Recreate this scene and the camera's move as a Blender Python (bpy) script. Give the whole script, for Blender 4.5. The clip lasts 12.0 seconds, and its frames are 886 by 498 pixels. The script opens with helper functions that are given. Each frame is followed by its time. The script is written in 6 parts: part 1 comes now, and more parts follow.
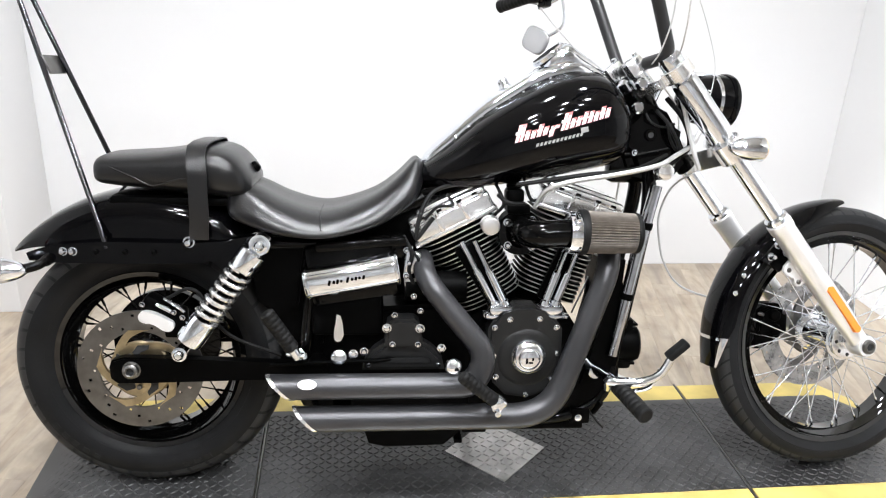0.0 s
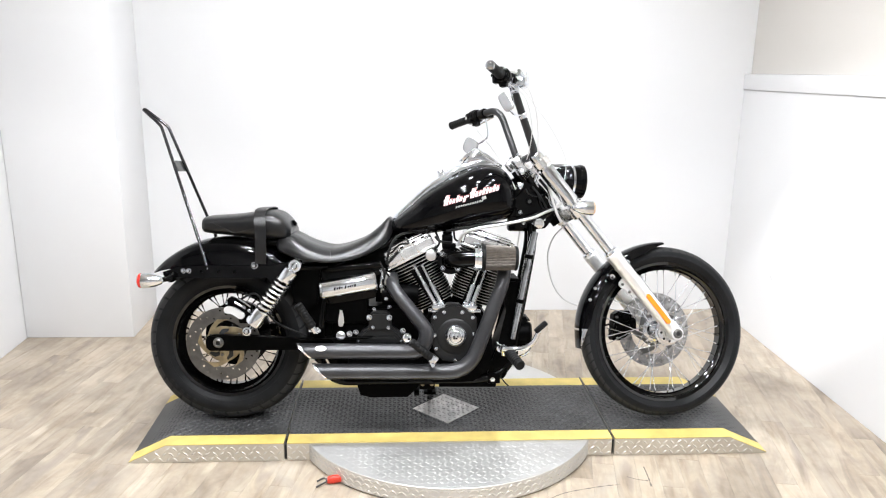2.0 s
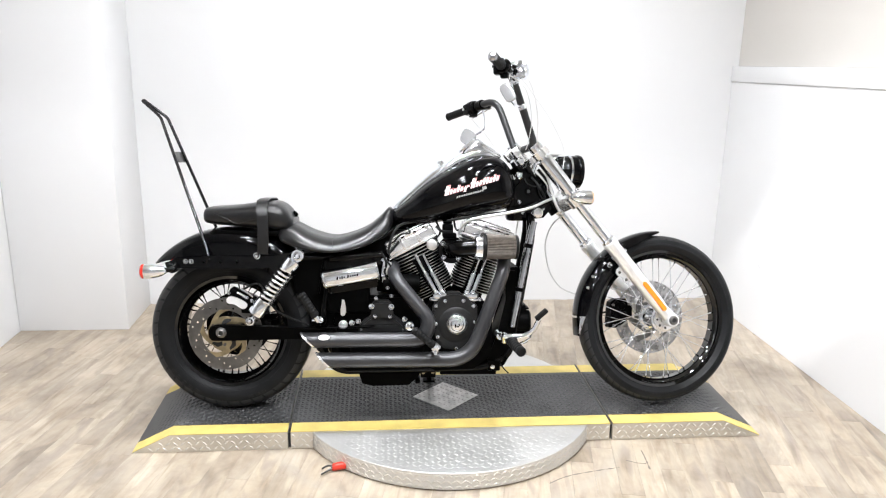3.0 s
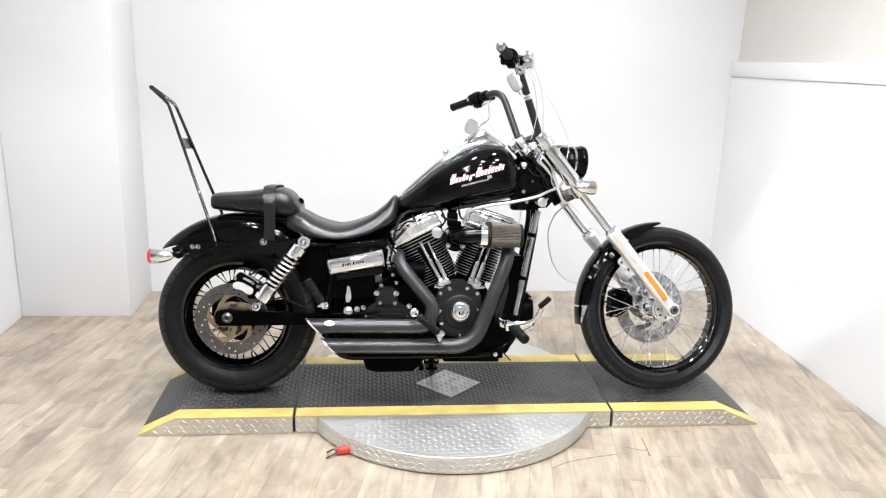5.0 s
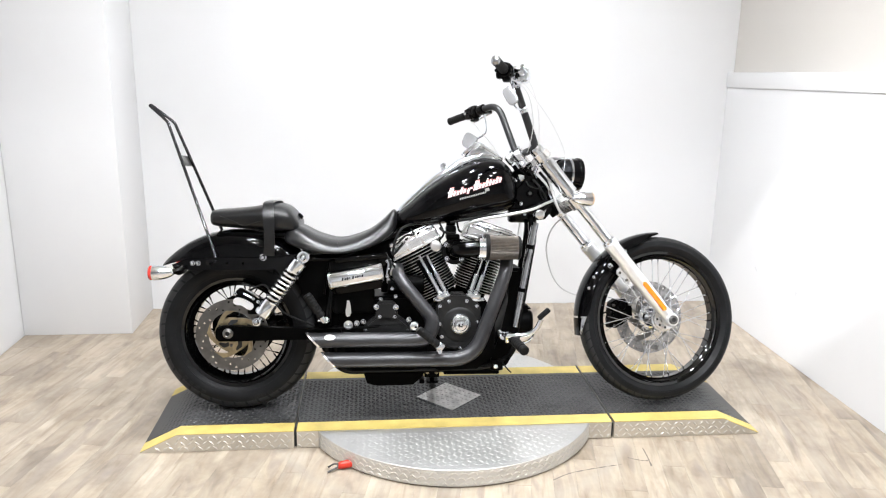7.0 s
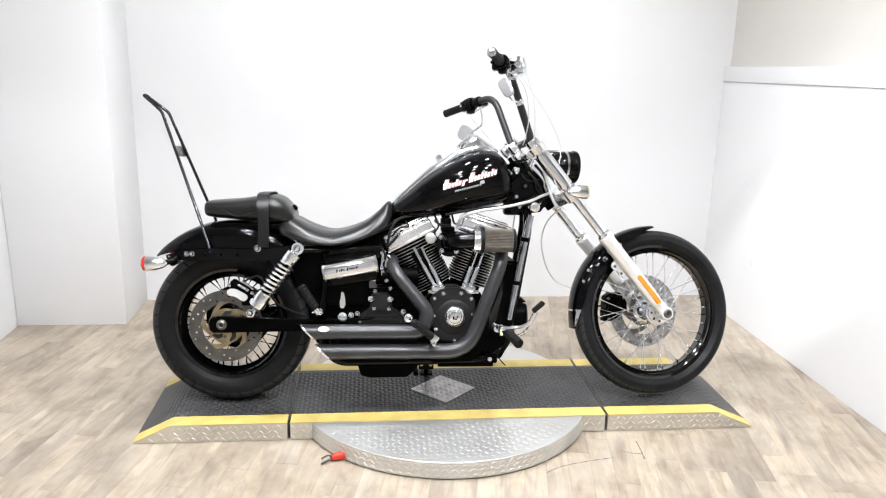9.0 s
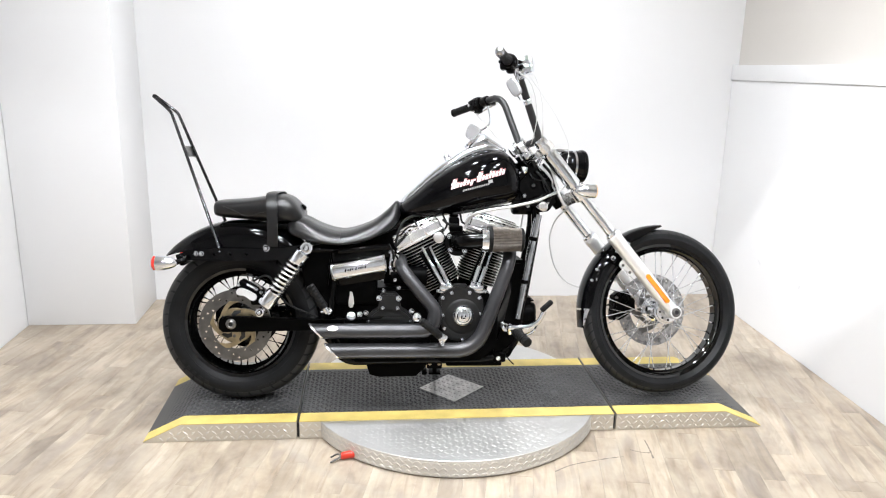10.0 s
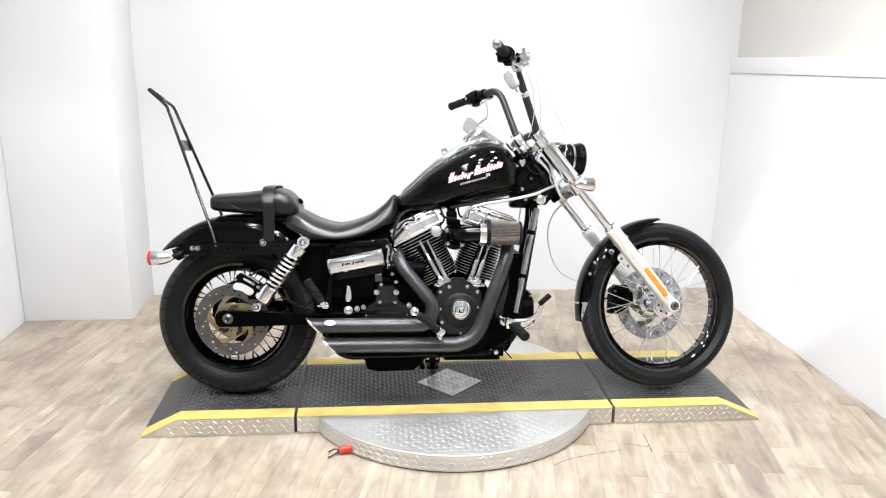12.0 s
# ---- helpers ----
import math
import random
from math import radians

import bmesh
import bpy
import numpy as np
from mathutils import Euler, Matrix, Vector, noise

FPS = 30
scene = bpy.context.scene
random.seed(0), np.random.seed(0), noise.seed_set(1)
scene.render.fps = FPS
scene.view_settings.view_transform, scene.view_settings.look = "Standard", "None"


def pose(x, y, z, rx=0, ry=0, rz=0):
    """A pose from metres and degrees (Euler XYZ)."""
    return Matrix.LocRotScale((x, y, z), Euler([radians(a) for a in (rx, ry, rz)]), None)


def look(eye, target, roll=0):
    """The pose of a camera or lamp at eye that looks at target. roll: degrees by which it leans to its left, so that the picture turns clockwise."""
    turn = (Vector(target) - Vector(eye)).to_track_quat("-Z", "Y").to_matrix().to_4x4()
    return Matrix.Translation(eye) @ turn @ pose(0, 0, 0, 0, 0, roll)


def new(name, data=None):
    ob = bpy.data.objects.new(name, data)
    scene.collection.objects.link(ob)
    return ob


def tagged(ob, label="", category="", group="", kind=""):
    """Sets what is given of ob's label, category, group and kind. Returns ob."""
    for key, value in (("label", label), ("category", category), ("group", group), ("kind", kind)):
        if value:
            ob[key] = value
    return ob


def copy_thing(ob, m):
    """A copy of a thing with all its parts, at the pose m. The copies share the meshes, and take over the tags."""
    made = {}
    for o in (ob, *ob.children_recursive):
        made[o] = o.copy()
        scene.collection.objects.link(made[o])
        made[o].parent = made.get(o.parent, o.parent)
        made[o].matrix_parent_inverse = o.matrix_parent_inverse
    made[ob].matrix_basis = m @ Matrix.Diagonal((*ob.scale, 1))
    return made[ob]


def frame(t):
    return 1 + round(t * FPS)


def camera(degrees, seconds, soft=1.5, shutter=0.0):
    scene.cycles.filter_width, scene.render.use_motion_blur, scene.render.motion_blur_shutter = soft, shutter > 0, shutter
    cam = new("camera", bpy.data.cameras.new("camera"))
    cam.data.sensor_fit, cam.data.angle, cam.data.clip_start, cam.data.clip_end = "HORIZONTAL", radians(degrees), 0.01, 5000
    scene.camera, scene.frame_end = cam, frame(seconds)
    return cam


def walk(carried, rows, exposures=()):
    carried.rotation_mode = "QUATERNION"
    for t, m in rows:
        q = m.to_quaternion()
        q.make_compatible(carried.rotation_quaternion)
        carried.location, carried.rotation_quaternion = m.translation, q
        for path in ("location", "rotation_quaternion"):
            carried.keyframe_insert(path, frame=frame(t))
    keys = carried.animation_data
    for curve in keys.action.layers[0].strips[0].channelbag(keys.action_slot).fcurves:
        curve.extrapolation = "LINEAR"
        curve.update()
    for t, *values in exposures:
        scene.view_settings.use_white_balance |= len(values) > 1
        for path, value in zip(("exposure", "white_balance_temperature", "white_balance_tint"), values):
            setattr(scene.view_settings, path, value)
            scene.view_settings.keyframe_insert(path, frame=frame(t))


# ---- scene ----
# ---- camera and its walk ----
cam = camera(60.0, 12.0, soft=1.15)
PATH = [
    (0, (0.221, -1.392, 1.314), (0.468, 0.448, 0.572), 2.57),
    (0.1, (0.247, -1.460, 1.331), (0.489, 0.379, 0.583), 2.33),
    (0.2, (0.273, -1.529, 1.339), (0.520, 0.311, 0.595), 1.46),
    (0.4, (0.320, -1.664, 1.362), (0.526, 0.188, 0.635), 1.28),
    (0.5, (0.339, -1.746, 1.377), (0.522, 0.108, 0.651), 0.99),
    (0.6, (0.348, -1.819, 1.389), (0.529, 0.043, 0.682), 0.76),
    (0.8, (0.365, -1.962, 1.396), (0.568, -0.076, 0.763), 0.49),
    (1, (0.377, -2.113, 1.409), (0.588, -0.226, 0.780), 0.60),
    (1.2, (0.385, -2.234, 1.435), (0.596, -0.334, 0.847), -0.85),
    (1.4, (0.398, -2.355, 1.456), (0.562, -0.439, 0.907), -0.55),
    (1.5, (0.401, -2.407, 1.462), (0.528, -0.490, 0.908), 0.15),
    (1.8, (0.404, -2.511, 1.477), (0.534, -0.591, 0.934), 0.47),
    (2, (0.404, -2.569, 1.478), (0.527, -0.638, 0.974), 0.94),
    (2.2, (0.383, -2.583, 1.479), (0.498, -0.652, 0.970), 0.73),
    (2.5, (0.355, -2.595, 1.475), (0.523, -0.665, 0.979), 0.47),
    (3, (0.319, -2.602, 1.470), (0.497, -0.678, 0.951), 1.06),
    (5, (0.272, -2.635, 1.450), (0.468, -0.716, 0.920), 1.79),
    (5.2, (0.277, -2.639, 1.452), (0.472, -0.720, 0.922), 1.72),
    (5.5, (0.285, -2.644, 1.456), (0.476, -0.724, 0.930), 1.95),
    (6, (0.281, -2.650, 1.458), (0.471, -0.729, 0.938), 1.06),
    (6.3, (0.286, -2.654, 1.456), (0.474, -0.727, 0.954), 0.99),
    (6.5, (0.288, -2.656, 1.452), (0.486, -0.731, 0.948), 0.58),
    (7, (0.281, -2.652, 1.448), (0.473, -0.723, 0.955), 0.96),
    (9, (0.288, -2.648, 1.442), (0.489, -0.725, 0.933), 1.37),
    (9.2, (0.290, -2.653, 1.442), (0.478, -0.730, 0.925), 1.39),
    (9.5, (0.293, -2.654, 1.435), (0.477, -0.731, 0.918), 1.20),
    (10, (0.281, -2.653, 1.443), (0.465, -0.728, 0.932), 1.15),
    (10.5, (0.292, -2.654, 1.442), (0.473, -0.730, 0.927), 0.92),
    (11, (0.285, -2.655, 1.430), (0.477, -0.732, 0.918), 0.85),
    (11.5, (0.288, -2.648, 1.436), (0.475, -0.726, 0.915), 0.94),
    (12, (0.287, -2.643, 1.435), (0.474, -0.722, 0.912), 0.99),
]
EXPOSURES = [(0.0, 0.0), (3.0, 0.0), (5.0, -0.06), (10.0, -0.06), (11.0, 0.0), (12.0, 0.0)]
walk(cam, [(t, look(eye, target, roll)) for t, eye, target, roll in PATH], EXPOSURES)

# ---- world and light levels ----
world = bpy.data.worlds.new("world")
world.use_nodes = True
world.node_tree.nodes["Background"].inputs[0].default_value = (0.95, 0.98, 1.0, 1)
world.node_tree.nodes["Background"].inputs[1].default_value = 0.05
scene.world = world
LAMP = 400.0  # strength of the ceiling lamps' diffusers
SPOT_POWER = 700.0  # watts of the spotlight on the side wall


# ---- materials ----
def nodes_of(name):
    m = bpy.data.materials.new(name)
    m.use_nodes = True
    return m, m.node_tree.nodes, m.node_tree.links, m.node_tree.nodes["Principled BSDF"]


def surface(name, colour, rough=0.5, metal=0.0, coat=0.0, vary=0.0, scale=8.0, bump=0.0, bump_scale=60.0, rough_vary=0.0, per_object=0.0, spec=0.5):
    """A material with mottled colour, roughness and relief at two scales."""
    m, n, l, b = nodes_of(name)
    b.inputs["Metallic"].default_value = metal
    b.inputs["Roughness"].default_value = rough
    b.inputs["Coat Weight"].default_value = coat
    b.inputs["Coat Roughness"].default_value = 0.04
    b.inputs["Specular IOR Level"].default_value = spec
    tc = n.new("ShaderNodeTexCoord")
    big = n.new("ShaderNodeTexNoise")
    big.inputs["Scale"].default_value, big.inputs["Detail"].default_value = scale, 6
    l.new(tc.outputs["Object"], big.inputs["Vector"])
    ramp = n.new("ShaderNodeValToRGB")
    ramp.color_ramp.elements[0].position, ramp.color_ramp.elements[1].position = 0.3, 0.72
    ramp.color_ramp.elements[0].color = (*[c * (1 - vary) for c in colour], 1)
    ramp.color_ramp.elements[1].color = (*[min(1, c * (1 + vary)) for c in colour], 1)
    l.new(big.outputs["Fac"], ramp.inputs["Fac"])
    out = ramp.outputs["Color"]
    if per_object:
        info, hsv = n.new("ShaderNodeObjectInfo"), n.new("ShaderNodeHueSaturation")
        mr = n.new("ShaderNodeMapRange")
        mr.inputs["To Min"].default_value, mr.inputs["To Max"].default_value = 1 - per_object, 1 + per_object
        l.new(info.outputs["Random"], mr.inputs["Value"])
        l.new(mr.outputs["Result"], hsv.inputs["Value"])
        l.new(out, hsv.inputs["Color"])
        out = hsv.outputs["Color"]
    l.new(out, b.inputs["Base Color"])
    if rough_vary:
        mr = n.new("ShaderNodeMapRange")
        mr.inputs["To Min"].default_value, mr.inputs["To Max"].default_value = max(0, rough - rough_vary), min(1, rough + rough_vary)
        l.new(big.outputs["Fac"], mr.inputs["Value"])
        l.new(mr.outputs["Result"], b.inputs["Roughness"])
    if bump:
        fine, bp = n.new("ShaderNodeTexNoise"), n.new("ShaderNodeBump")
        fine.inputs["Scale"].default_value, fine.inputs["Detail"].default_value = bump_scale, 4
        l.new(tc.outputs["Object"], fine.inputs["Vector"])
        bp.inputs["Strength"].default_value, bp.inputs["Distance"].default_value = bump, 0.002
        l.new(fine.outputs["Fac"], bp.inputs["Height"])
        l.new(bp.outputs["Normal"], b.inputs["Normal"])
    return m


def glow(name, colour, strength):
    m, n, l, b = nodes_of(name)
    b.inputs["Base Color"].default_value = (0.9, 0.9, 0.9, 1)
    b.inputs["Emission Color"].default_value = (*colour, 1)
    b.inputs["Emission Strength"].default_value = strength
    return m


def wood_planks(name):
    """Worn oak vinyl: tan and grey-brown patches drawn out along the plank, dark streaks, a shade of its own for every plank,
    and a scuffed ring where the turntable swings."""
    m, n, l, b = nodes_of(name)

    def math_node(op, a, c=None, d=None):
        k = n.new("ShaderNodeMath")
        k.operation = op
        for slot, v in zip(k.inputs, (a, c, d)):
            if v is None:
                continue
            if isinstance(v, (int, float)):
                slot.default_value = v
            else:
                l.new(v, slot)
        return k.outputs[0]

    tc, info = n.new("ShaderNodeTexCoord"), n.new("ShaderNodeObjectInfo")
    off = n.new("ShaderNodeVectorMath")
    off.operation = "MULTIPLY_ADD"
    l.new(info.outputs["Random"], off.inputs[0])
    off.inputs[1].default_value = (37, 19, 7)
    l.new(tc.outputs["Object"], off.inputs[2])
    turn = n.new("ShaderNodeMapping")
    turn.inputs["Rotation"].default_value = (0, 0, -PLANK_TURN)
    l.new(off.outputs[0], turn.inputs["Vector"])

    def streaks(along, across, scale, detail, warp):
        s, t = n.new("ShaderNodeMapping"), n.new("ShaderNodeTexNoise")
        s.inputs["Scale"].default_value = (along, across, 1)
        l.new(turn.outputs[0], s.inputs["Vector"])
        t.inputs["Scale"].default_value, t.inputs["Detail"].default_value, t.inputs["Distortion"].default_value = scale, detail, warp
        l.new(s.outputs[0], t.inputs["Vector"])
        return t.outputs["Fac"]

    def ramp(fac, stops):
        r = n.new("ShaderNodeValToRGB")
        r.color_ramp.elements[0].position, r.color_ramp.elements[0].color = stops[0][0], (*stops[0][1], 1)
        r.color_ramp.elements[1].position, r.color_ramp.elements[1].color = stops[-1][0], (*stops[-1][1], 1)
        for p, c in stops[1:-1]:
            r.color_ramp.elements.new(p).color = (*c, 1)
        l.new(fac, r.inputs["Fac"])
        return r.outputs["Color"]

    def times(a, c, fac=1.0):
        k = n.new("ShaderNodeMix")
        k.data_type, k.blend_type = "RGBA", "MULTIPLY"
        k.inputs["Factor"].default_value = fac
        l.new(a, k.inputs["A"])
        l.new(c, k.inputs["B"])
        return k.outputs["Result"]

    patch = math_node("ADD", math_node("MULTIPLY", info.outputs["Random"], 0.12), math_node("ADD", streaks(1.6, 6.0, 1.5, 5, 1.4), -0.06))
    colour = ramp(patch, WOOD_PATCH)
    colour = times(colour, ramp(streaks(2.2, 14, 1.3, 8, 1.6), WOOD_STREAK))
    colour = times(colour, ramp(streaks(0.9, 2.2, 1.1, 3, 0.3), WOOD_WEAR))
    blotch = n.new("ShaderNodeTexNoise")
    blotch.inputs["Scale"].default_value, blotch.inputs["Detail"].default_value, blotch.inputs["Roughness"].default_value = 4.5, 8, 0.62
    l.new(tc.outputs["Object"], blotch.inputs["Vector"])
    colour = times(colour, ramp(blotch.outputs["Fac"], [(0.34, (0.74, 0.71, 0.68)), (0.50, (0.95, 0.94, 0.93)), (0.66, (1.08, 1.08, 1.08))]))
    # the scuffed ring
    sep = n.new("ShaderNodeSeparateXYZ")
    l.new(tc.outputs["Object"], sep.inputs[0])
    dx, dy = math_node("SUBTRACT", sep.outputs[0], 0.607), math_node("SUBTRACT", sep.outputs[1], 0.274)
    dist = math_node("SQRT", math_node("ADD", math_node("MULTIPLY", dx, dx), math_node("MULTIPLY", dy, dy)))
    scuff = n.new("ShaderNodeTexNoise")
    scuff.inputs["Scale"].default_value, scuff.inputs["Detail"].default_value = 5.0, 6
    l.new(tc.outputs["Object"], scuff.inputs["Vector"])
    ring = math_node("SUBTRACT", 1.0, math_node("MINIMUM", 1.0, math_node("DIVIDE", math_node("ABSOLUTE", math_node("SUBTRACT", dist, RING_R)), 0.035)))
    ring = math_node("MULTIPLY", ring, math_node("MULTIPLY", scuff.outputs["Fac"], 0.55))
    grey = n.new("ShaderNodeMix")
    grey.data_type = "RGBA"
    l.new(ring, grey.inputs["Factor"])
    l.new(colour, grey.inputs["A"])
    grey.inputs["B"].default_value = (0.36, 0.335, 0.30, 1)
    l.new(grey.outputs["Result"], b.inputs["Base Color"])
    rough = n.new("ShaderNodeMapRange")
    rough.inputs["To Min"].default_value, rough.inputs["To Max"].default_value = 0.28, 0.48
    l.new(scuff.outputs["Fac"], rough.inputs["Value"])
    l.new(rough.outputs["Result"], b.inputs["Roughness"])
    bp = n.new("ShaderNodeBump")
    bp.inputs["Strength"].default_value, bp.inputs["Distance"].default_value = 0.10, 0.001
    l.new(streaks(1.5, 26, 2.0, 6, 0.8), bp.inputs["Height"])
    l.new(bp.outputs["Normal"], b.inputs["Normal"])
    return m


def tyre_rubber(name, centre, radius, sipes, skew, depth, dust_level, grey):
    """Black rubber with slanting tread grooves cut into the shoulders."""
    m = surface(name, (grey, grey * 1.03, grey * 1.12), 0.42, vary=0.35, scale=9, rough_vary=0.1, spec=0.14)
    n, l = m.node_tree.nodes, m.node_tree.links
    b = n["Principled BSDF"]
    wall = b.inputs["Base Color"].links[0].from_socket

    def math_node(op, a, c=None):
        k = n.new("ShaderNodeMath")
        k.operation = op
        for slot, v in zip(k.inputs, (a, c)):
            if v is None:
                continue
            if isinstance(v, (int, float)):
                slot.default_value = v
            else:
                l.new(v, slot)
        return k.outputs[0]

    tc, sep = n.new("ShaderNodeTexCoord"), n.new("ShaderNodeSeparateXYZ")
    l.new(tc.outputs["Object"], sep.inputs[0])
    dx, dz = math_node("SUBTRACT", sep.outputs[0], centre[0]), math_node("SUBTRACT", sep.outputs[2], centre[2])
    dist = math_node("SQRT", math_node("ADD", math_node("MULTIPLY", dx, dx), math_node("MULTIPLY", dz, dz)))
    side = math_node("ABSOLUTE", math_node("SUBTRACT", sep.outputs[1], centre[1]))
    phase = math_node("ADD", math_node("MULTIPLY", math_node("ARCTAN2", dz, dx), sipes), math_node("MULTIPLY", side, skew))
    cut = math_node("GREATER_THAN", math_node("SINE", phase), 0.86)
    tread = math_node("MULTIPLY", math_node("GREATER_THAN", dist, radius * depth), math_node("GREATER_THAN", side, 0.012))
    dust = n.new("ShaderNodeTexNoise")
    dust.inputs["Scale"].default_value, dust.inputs["Detail"].default_value = 14, 6
    l.new(tc.outputs["Object"], dust.inputs["Vector"])
    worn = math_node("MULTIPLY", tread, math_node("SUBTRACT", 1.0, cut))
    mix = n.new("ShaderNodeMix")
    mix.data_type = "RGBA"
    l.new(math_node("MULTIPLY", worn, math_node("ADD", dust.outputs["Fac"], 0.2)), mix.inputs["Factor"])
    l.new(wall, mix.inputs["A"])
    mix.inputs["B"].default_value = (dust_level, dust_level, dust_level, 1)
    l.new(mix.outputs["Result"], b.inputs["Base Color"])
    rib = math_node("MULTIPLY", math_node("LESS_THAN", math_node("ABSOLUTE", math_node("SUBTRACT", dist, radius - 0.036)), 0.0016), 0.6)
    rib2 = math_node("MULTIPLY", math_node("LESS_THAN", math_node("ABSOLUTE", math_node("SUBTRACT", dist, radius - 0.074)), 0.0012), 0.5)
    height = math_node("ADD", math_node("ADD", rib, rib2), math_node("SUBTRACT", 1.0, math_node("MULTIPLY", cut, tread)))
    bp = n.new("ShaderNodeBump")
    bp.inputs["Strength"].default_value, bp.inputs["Distance"].default_value = 0.6, 0.003
    l.new(height, bp.inputs["Height"])
    l.new(bp.outputs["Normal"], b.inputs["Normal"])
    return m


PLANK_TURN, RING_R = radians(79), 0.72
WOOD_PATCH = [(0.22, (0.300, 0.259, 0.222)), (0.36, (0.372, 0.321, 0.264)), (0.47, (0.470, 0.404, 0.322)), (0.56, (0.430, 0.375, 0.306)), (0.66, (0.520, 0.458, 0.371)), (0.80, (0.500, 0.447, 0.378))]
WOOD_STREAK = [(0.28, (0.73, 0.69, 0.64)), (0.42, (0.91, 0.89, 0.87)), (0.62, (1.0, 1.0, 1.0))]
WOOD_WEAR = [(0.3, (0.72, 0.71, 0.71)), (0.6, (1.0, 0.99, 0.97))]
WALL = surface("wall_paint", (0.70, 0.70, 0.705), 0.45, vary=0.02, scale=1.2, bump=0.06, bump_scale=180)
WALL_UPPER = surface("upper_wall_paint", (0.56, 0.535, 0.50), 0.6, vary=0.03, scale=1.0, bump=0.06, bump_scale=180)
CEILING = surface("ceiling_paint", (0.75, 0.74, 0.72), 0.8, vary=0.02)
WOOD = wood_planks("oak_vinyl")
SHOWROOM = surface("showroom_paint", (0.62, 0.62, 0.62), 0.7, vary=0.25, scale=1.5)
SCUFF = surface("wall_scuff", (0.60, 0.60, 0.61), 0.6, vary=0.1, scale=60)
SCRATCH = surface("scratch_grime", (0.16, 0.14, 0.12), 0.7)
SUBFLOOR = surface("subfloor", (0.24, 0.20, 0.15), 0.9)
PAINT = surface("black_gloss_paint", (0.0012, 0.0012, 0.0015), 0.08, coat=0.24, vary=0.15, scale=3, spec=0.08)
CHROME = surface("chrome", (0.825, 0.86, 0.91), 0.07, metal=1.0, vary=0.03, scale=14, rough_vary=0.03)
SILVER = surface("bright_silver_alloy", (0.86, 0.86, 0.86), 0.30, metal=0.55, vary=0.04, scale=20)
ROCKER = surface("worn_polished_chrome", (0.93, 0.94, 0.95), 0.20, metal=0.95, vary=0.12, scale=26, rough_vary=0.10)
POLISHED = surface("polished_alloy", (0.90, 0.90, 0.90), 0.17, metal=0.92, vary=0.04, scale=18, rough_vary=0.05)
DARKCHROME = surface("dark_chrome", (0.05, 0.05, 0.053), 0.16, metal=1.0, vary=0.05, scale=20)
RIMBLACK = surface("rim_lacquer", (0.0015, 0.0015, 0.0015), 0.06, coat=0.65, vary=0.1, scale=10, spec=0.25)
BARBLACK = surface("satin_black_bar", (0.016, 0.016, 0.017), 0.38, vary=0.15, scale=20, spec=0.4)
SATIN = surface("satin_aluminium", (0.82, 0.82, 0.82), 0.33, metal=1.0, vary=0.05, scale=20, bump=0.03, bump_scale=220)
STEEL = surface("brushed_steel", (0.16, 0.156, 0.15), 0.38, metal=1.0, vary=0.18, scale=40, rough_vary=0.10)
FINEDGE = surface("machined_fin_edge", (0.84, 0.84, 0.84), 0.30, metal=1.0, vary=0.1, scale=30)
BRASS = surface("dull_brass", (0.40, 0.33, 0.21), 0.36, metal=1.0, vary=0.25, scale=40)
MARKGREY = surface("scuffed_rubber", (0.0075, 0.0075, 0.0075), 0.6, vary=0.4, scale=60, spec=0.2)
DISCSTEEL = surface("bright_disc_steel", (0.34, 0.335, 0.33), 0.28, metal=1.0, vary=0.35, scale=50, rough_vary=0.10)
SMOKE = surface("smoked_chrome", (0.46, 0.47, 0.50), 0.10, metal=1.0, vary=0.25, scale=25, rough_vary=0.05)
MATT = surface("matt_black_metal", (0.0010, 0.0010, 0.0010), 0.42, vary=0.25, scale=16, bump=0.03, bump_scale=260, spec=0.03)
GLOSSBLK = surface("gloss_black_metal", (0.0012, 0.0012, 0.0012), 0.12, coat=0.18, vary=0.2, scale=10, spec=0.06)
WRINKLE = surface("wrinkle_black", (0.0095, 0.0095, 0.0095), 0.44, vary=0.2, scale=14, bump=0.25, bump_scale=420, spec=0.28)
PIPE = surface("satin_black_ceramic", (0.052, 0.052, 0.055), 0.34, metal=0.60, vary=0.18, scale=7, bump=0.04, bump_scale=240, rough_vary=0.07)
RUBBER = surface("black_rubber", (0.006, 0.006, 0.006), 0.55, vary=0.25, scale=12, bump=0.12, bump_scale=150, spec=0.15)
LEATHER = surface("black_leather", (0.005, 0.005, 0.0055), 0.30, vary=0.2, scale=6, bump=0.20, bump_scale=320, rough_vary=0.06, spec=0.46)
MATRUBBER = surface("ribbed_rubber_mat", (0.035, 0.0350, 0.0355), 0.37, vary=0.55, scale=5.5, rough_vary=0.14)
YELLOW = surface("yellow_tape", (0.58, 0.45, 0.135), 0.5, vary=0.14, scale=14, bump=0.05, bump_scale=90)
PLATE = surface("diamond_plate_aluminium", (0.60, 0.595, 0.58), 0.42, metal=0.80, vary=0.10, scale=5, rough_vary=0.1)
STEELPLATE = surface("worn_tread_plate", (0.44, 0.43, 0.42), 0.40, metal=0.75, vary=0.25, scale=22, rough_vary=0.12)
PLATESIDE = surface("dusty_plate_side", (0.58, 0.54, 0.47), 0.40, metal=0.6, vary=0.12, scale=6, rough_vary=0.1)
GAP = surface("dark_gap", (0.02, 0.02, 0.02), 0.8)
MESHGREY = surface("filter_gauze", (0.118, 0.101, 0.086), 0.5, metal=0.3, vary=0.25, scale=60)
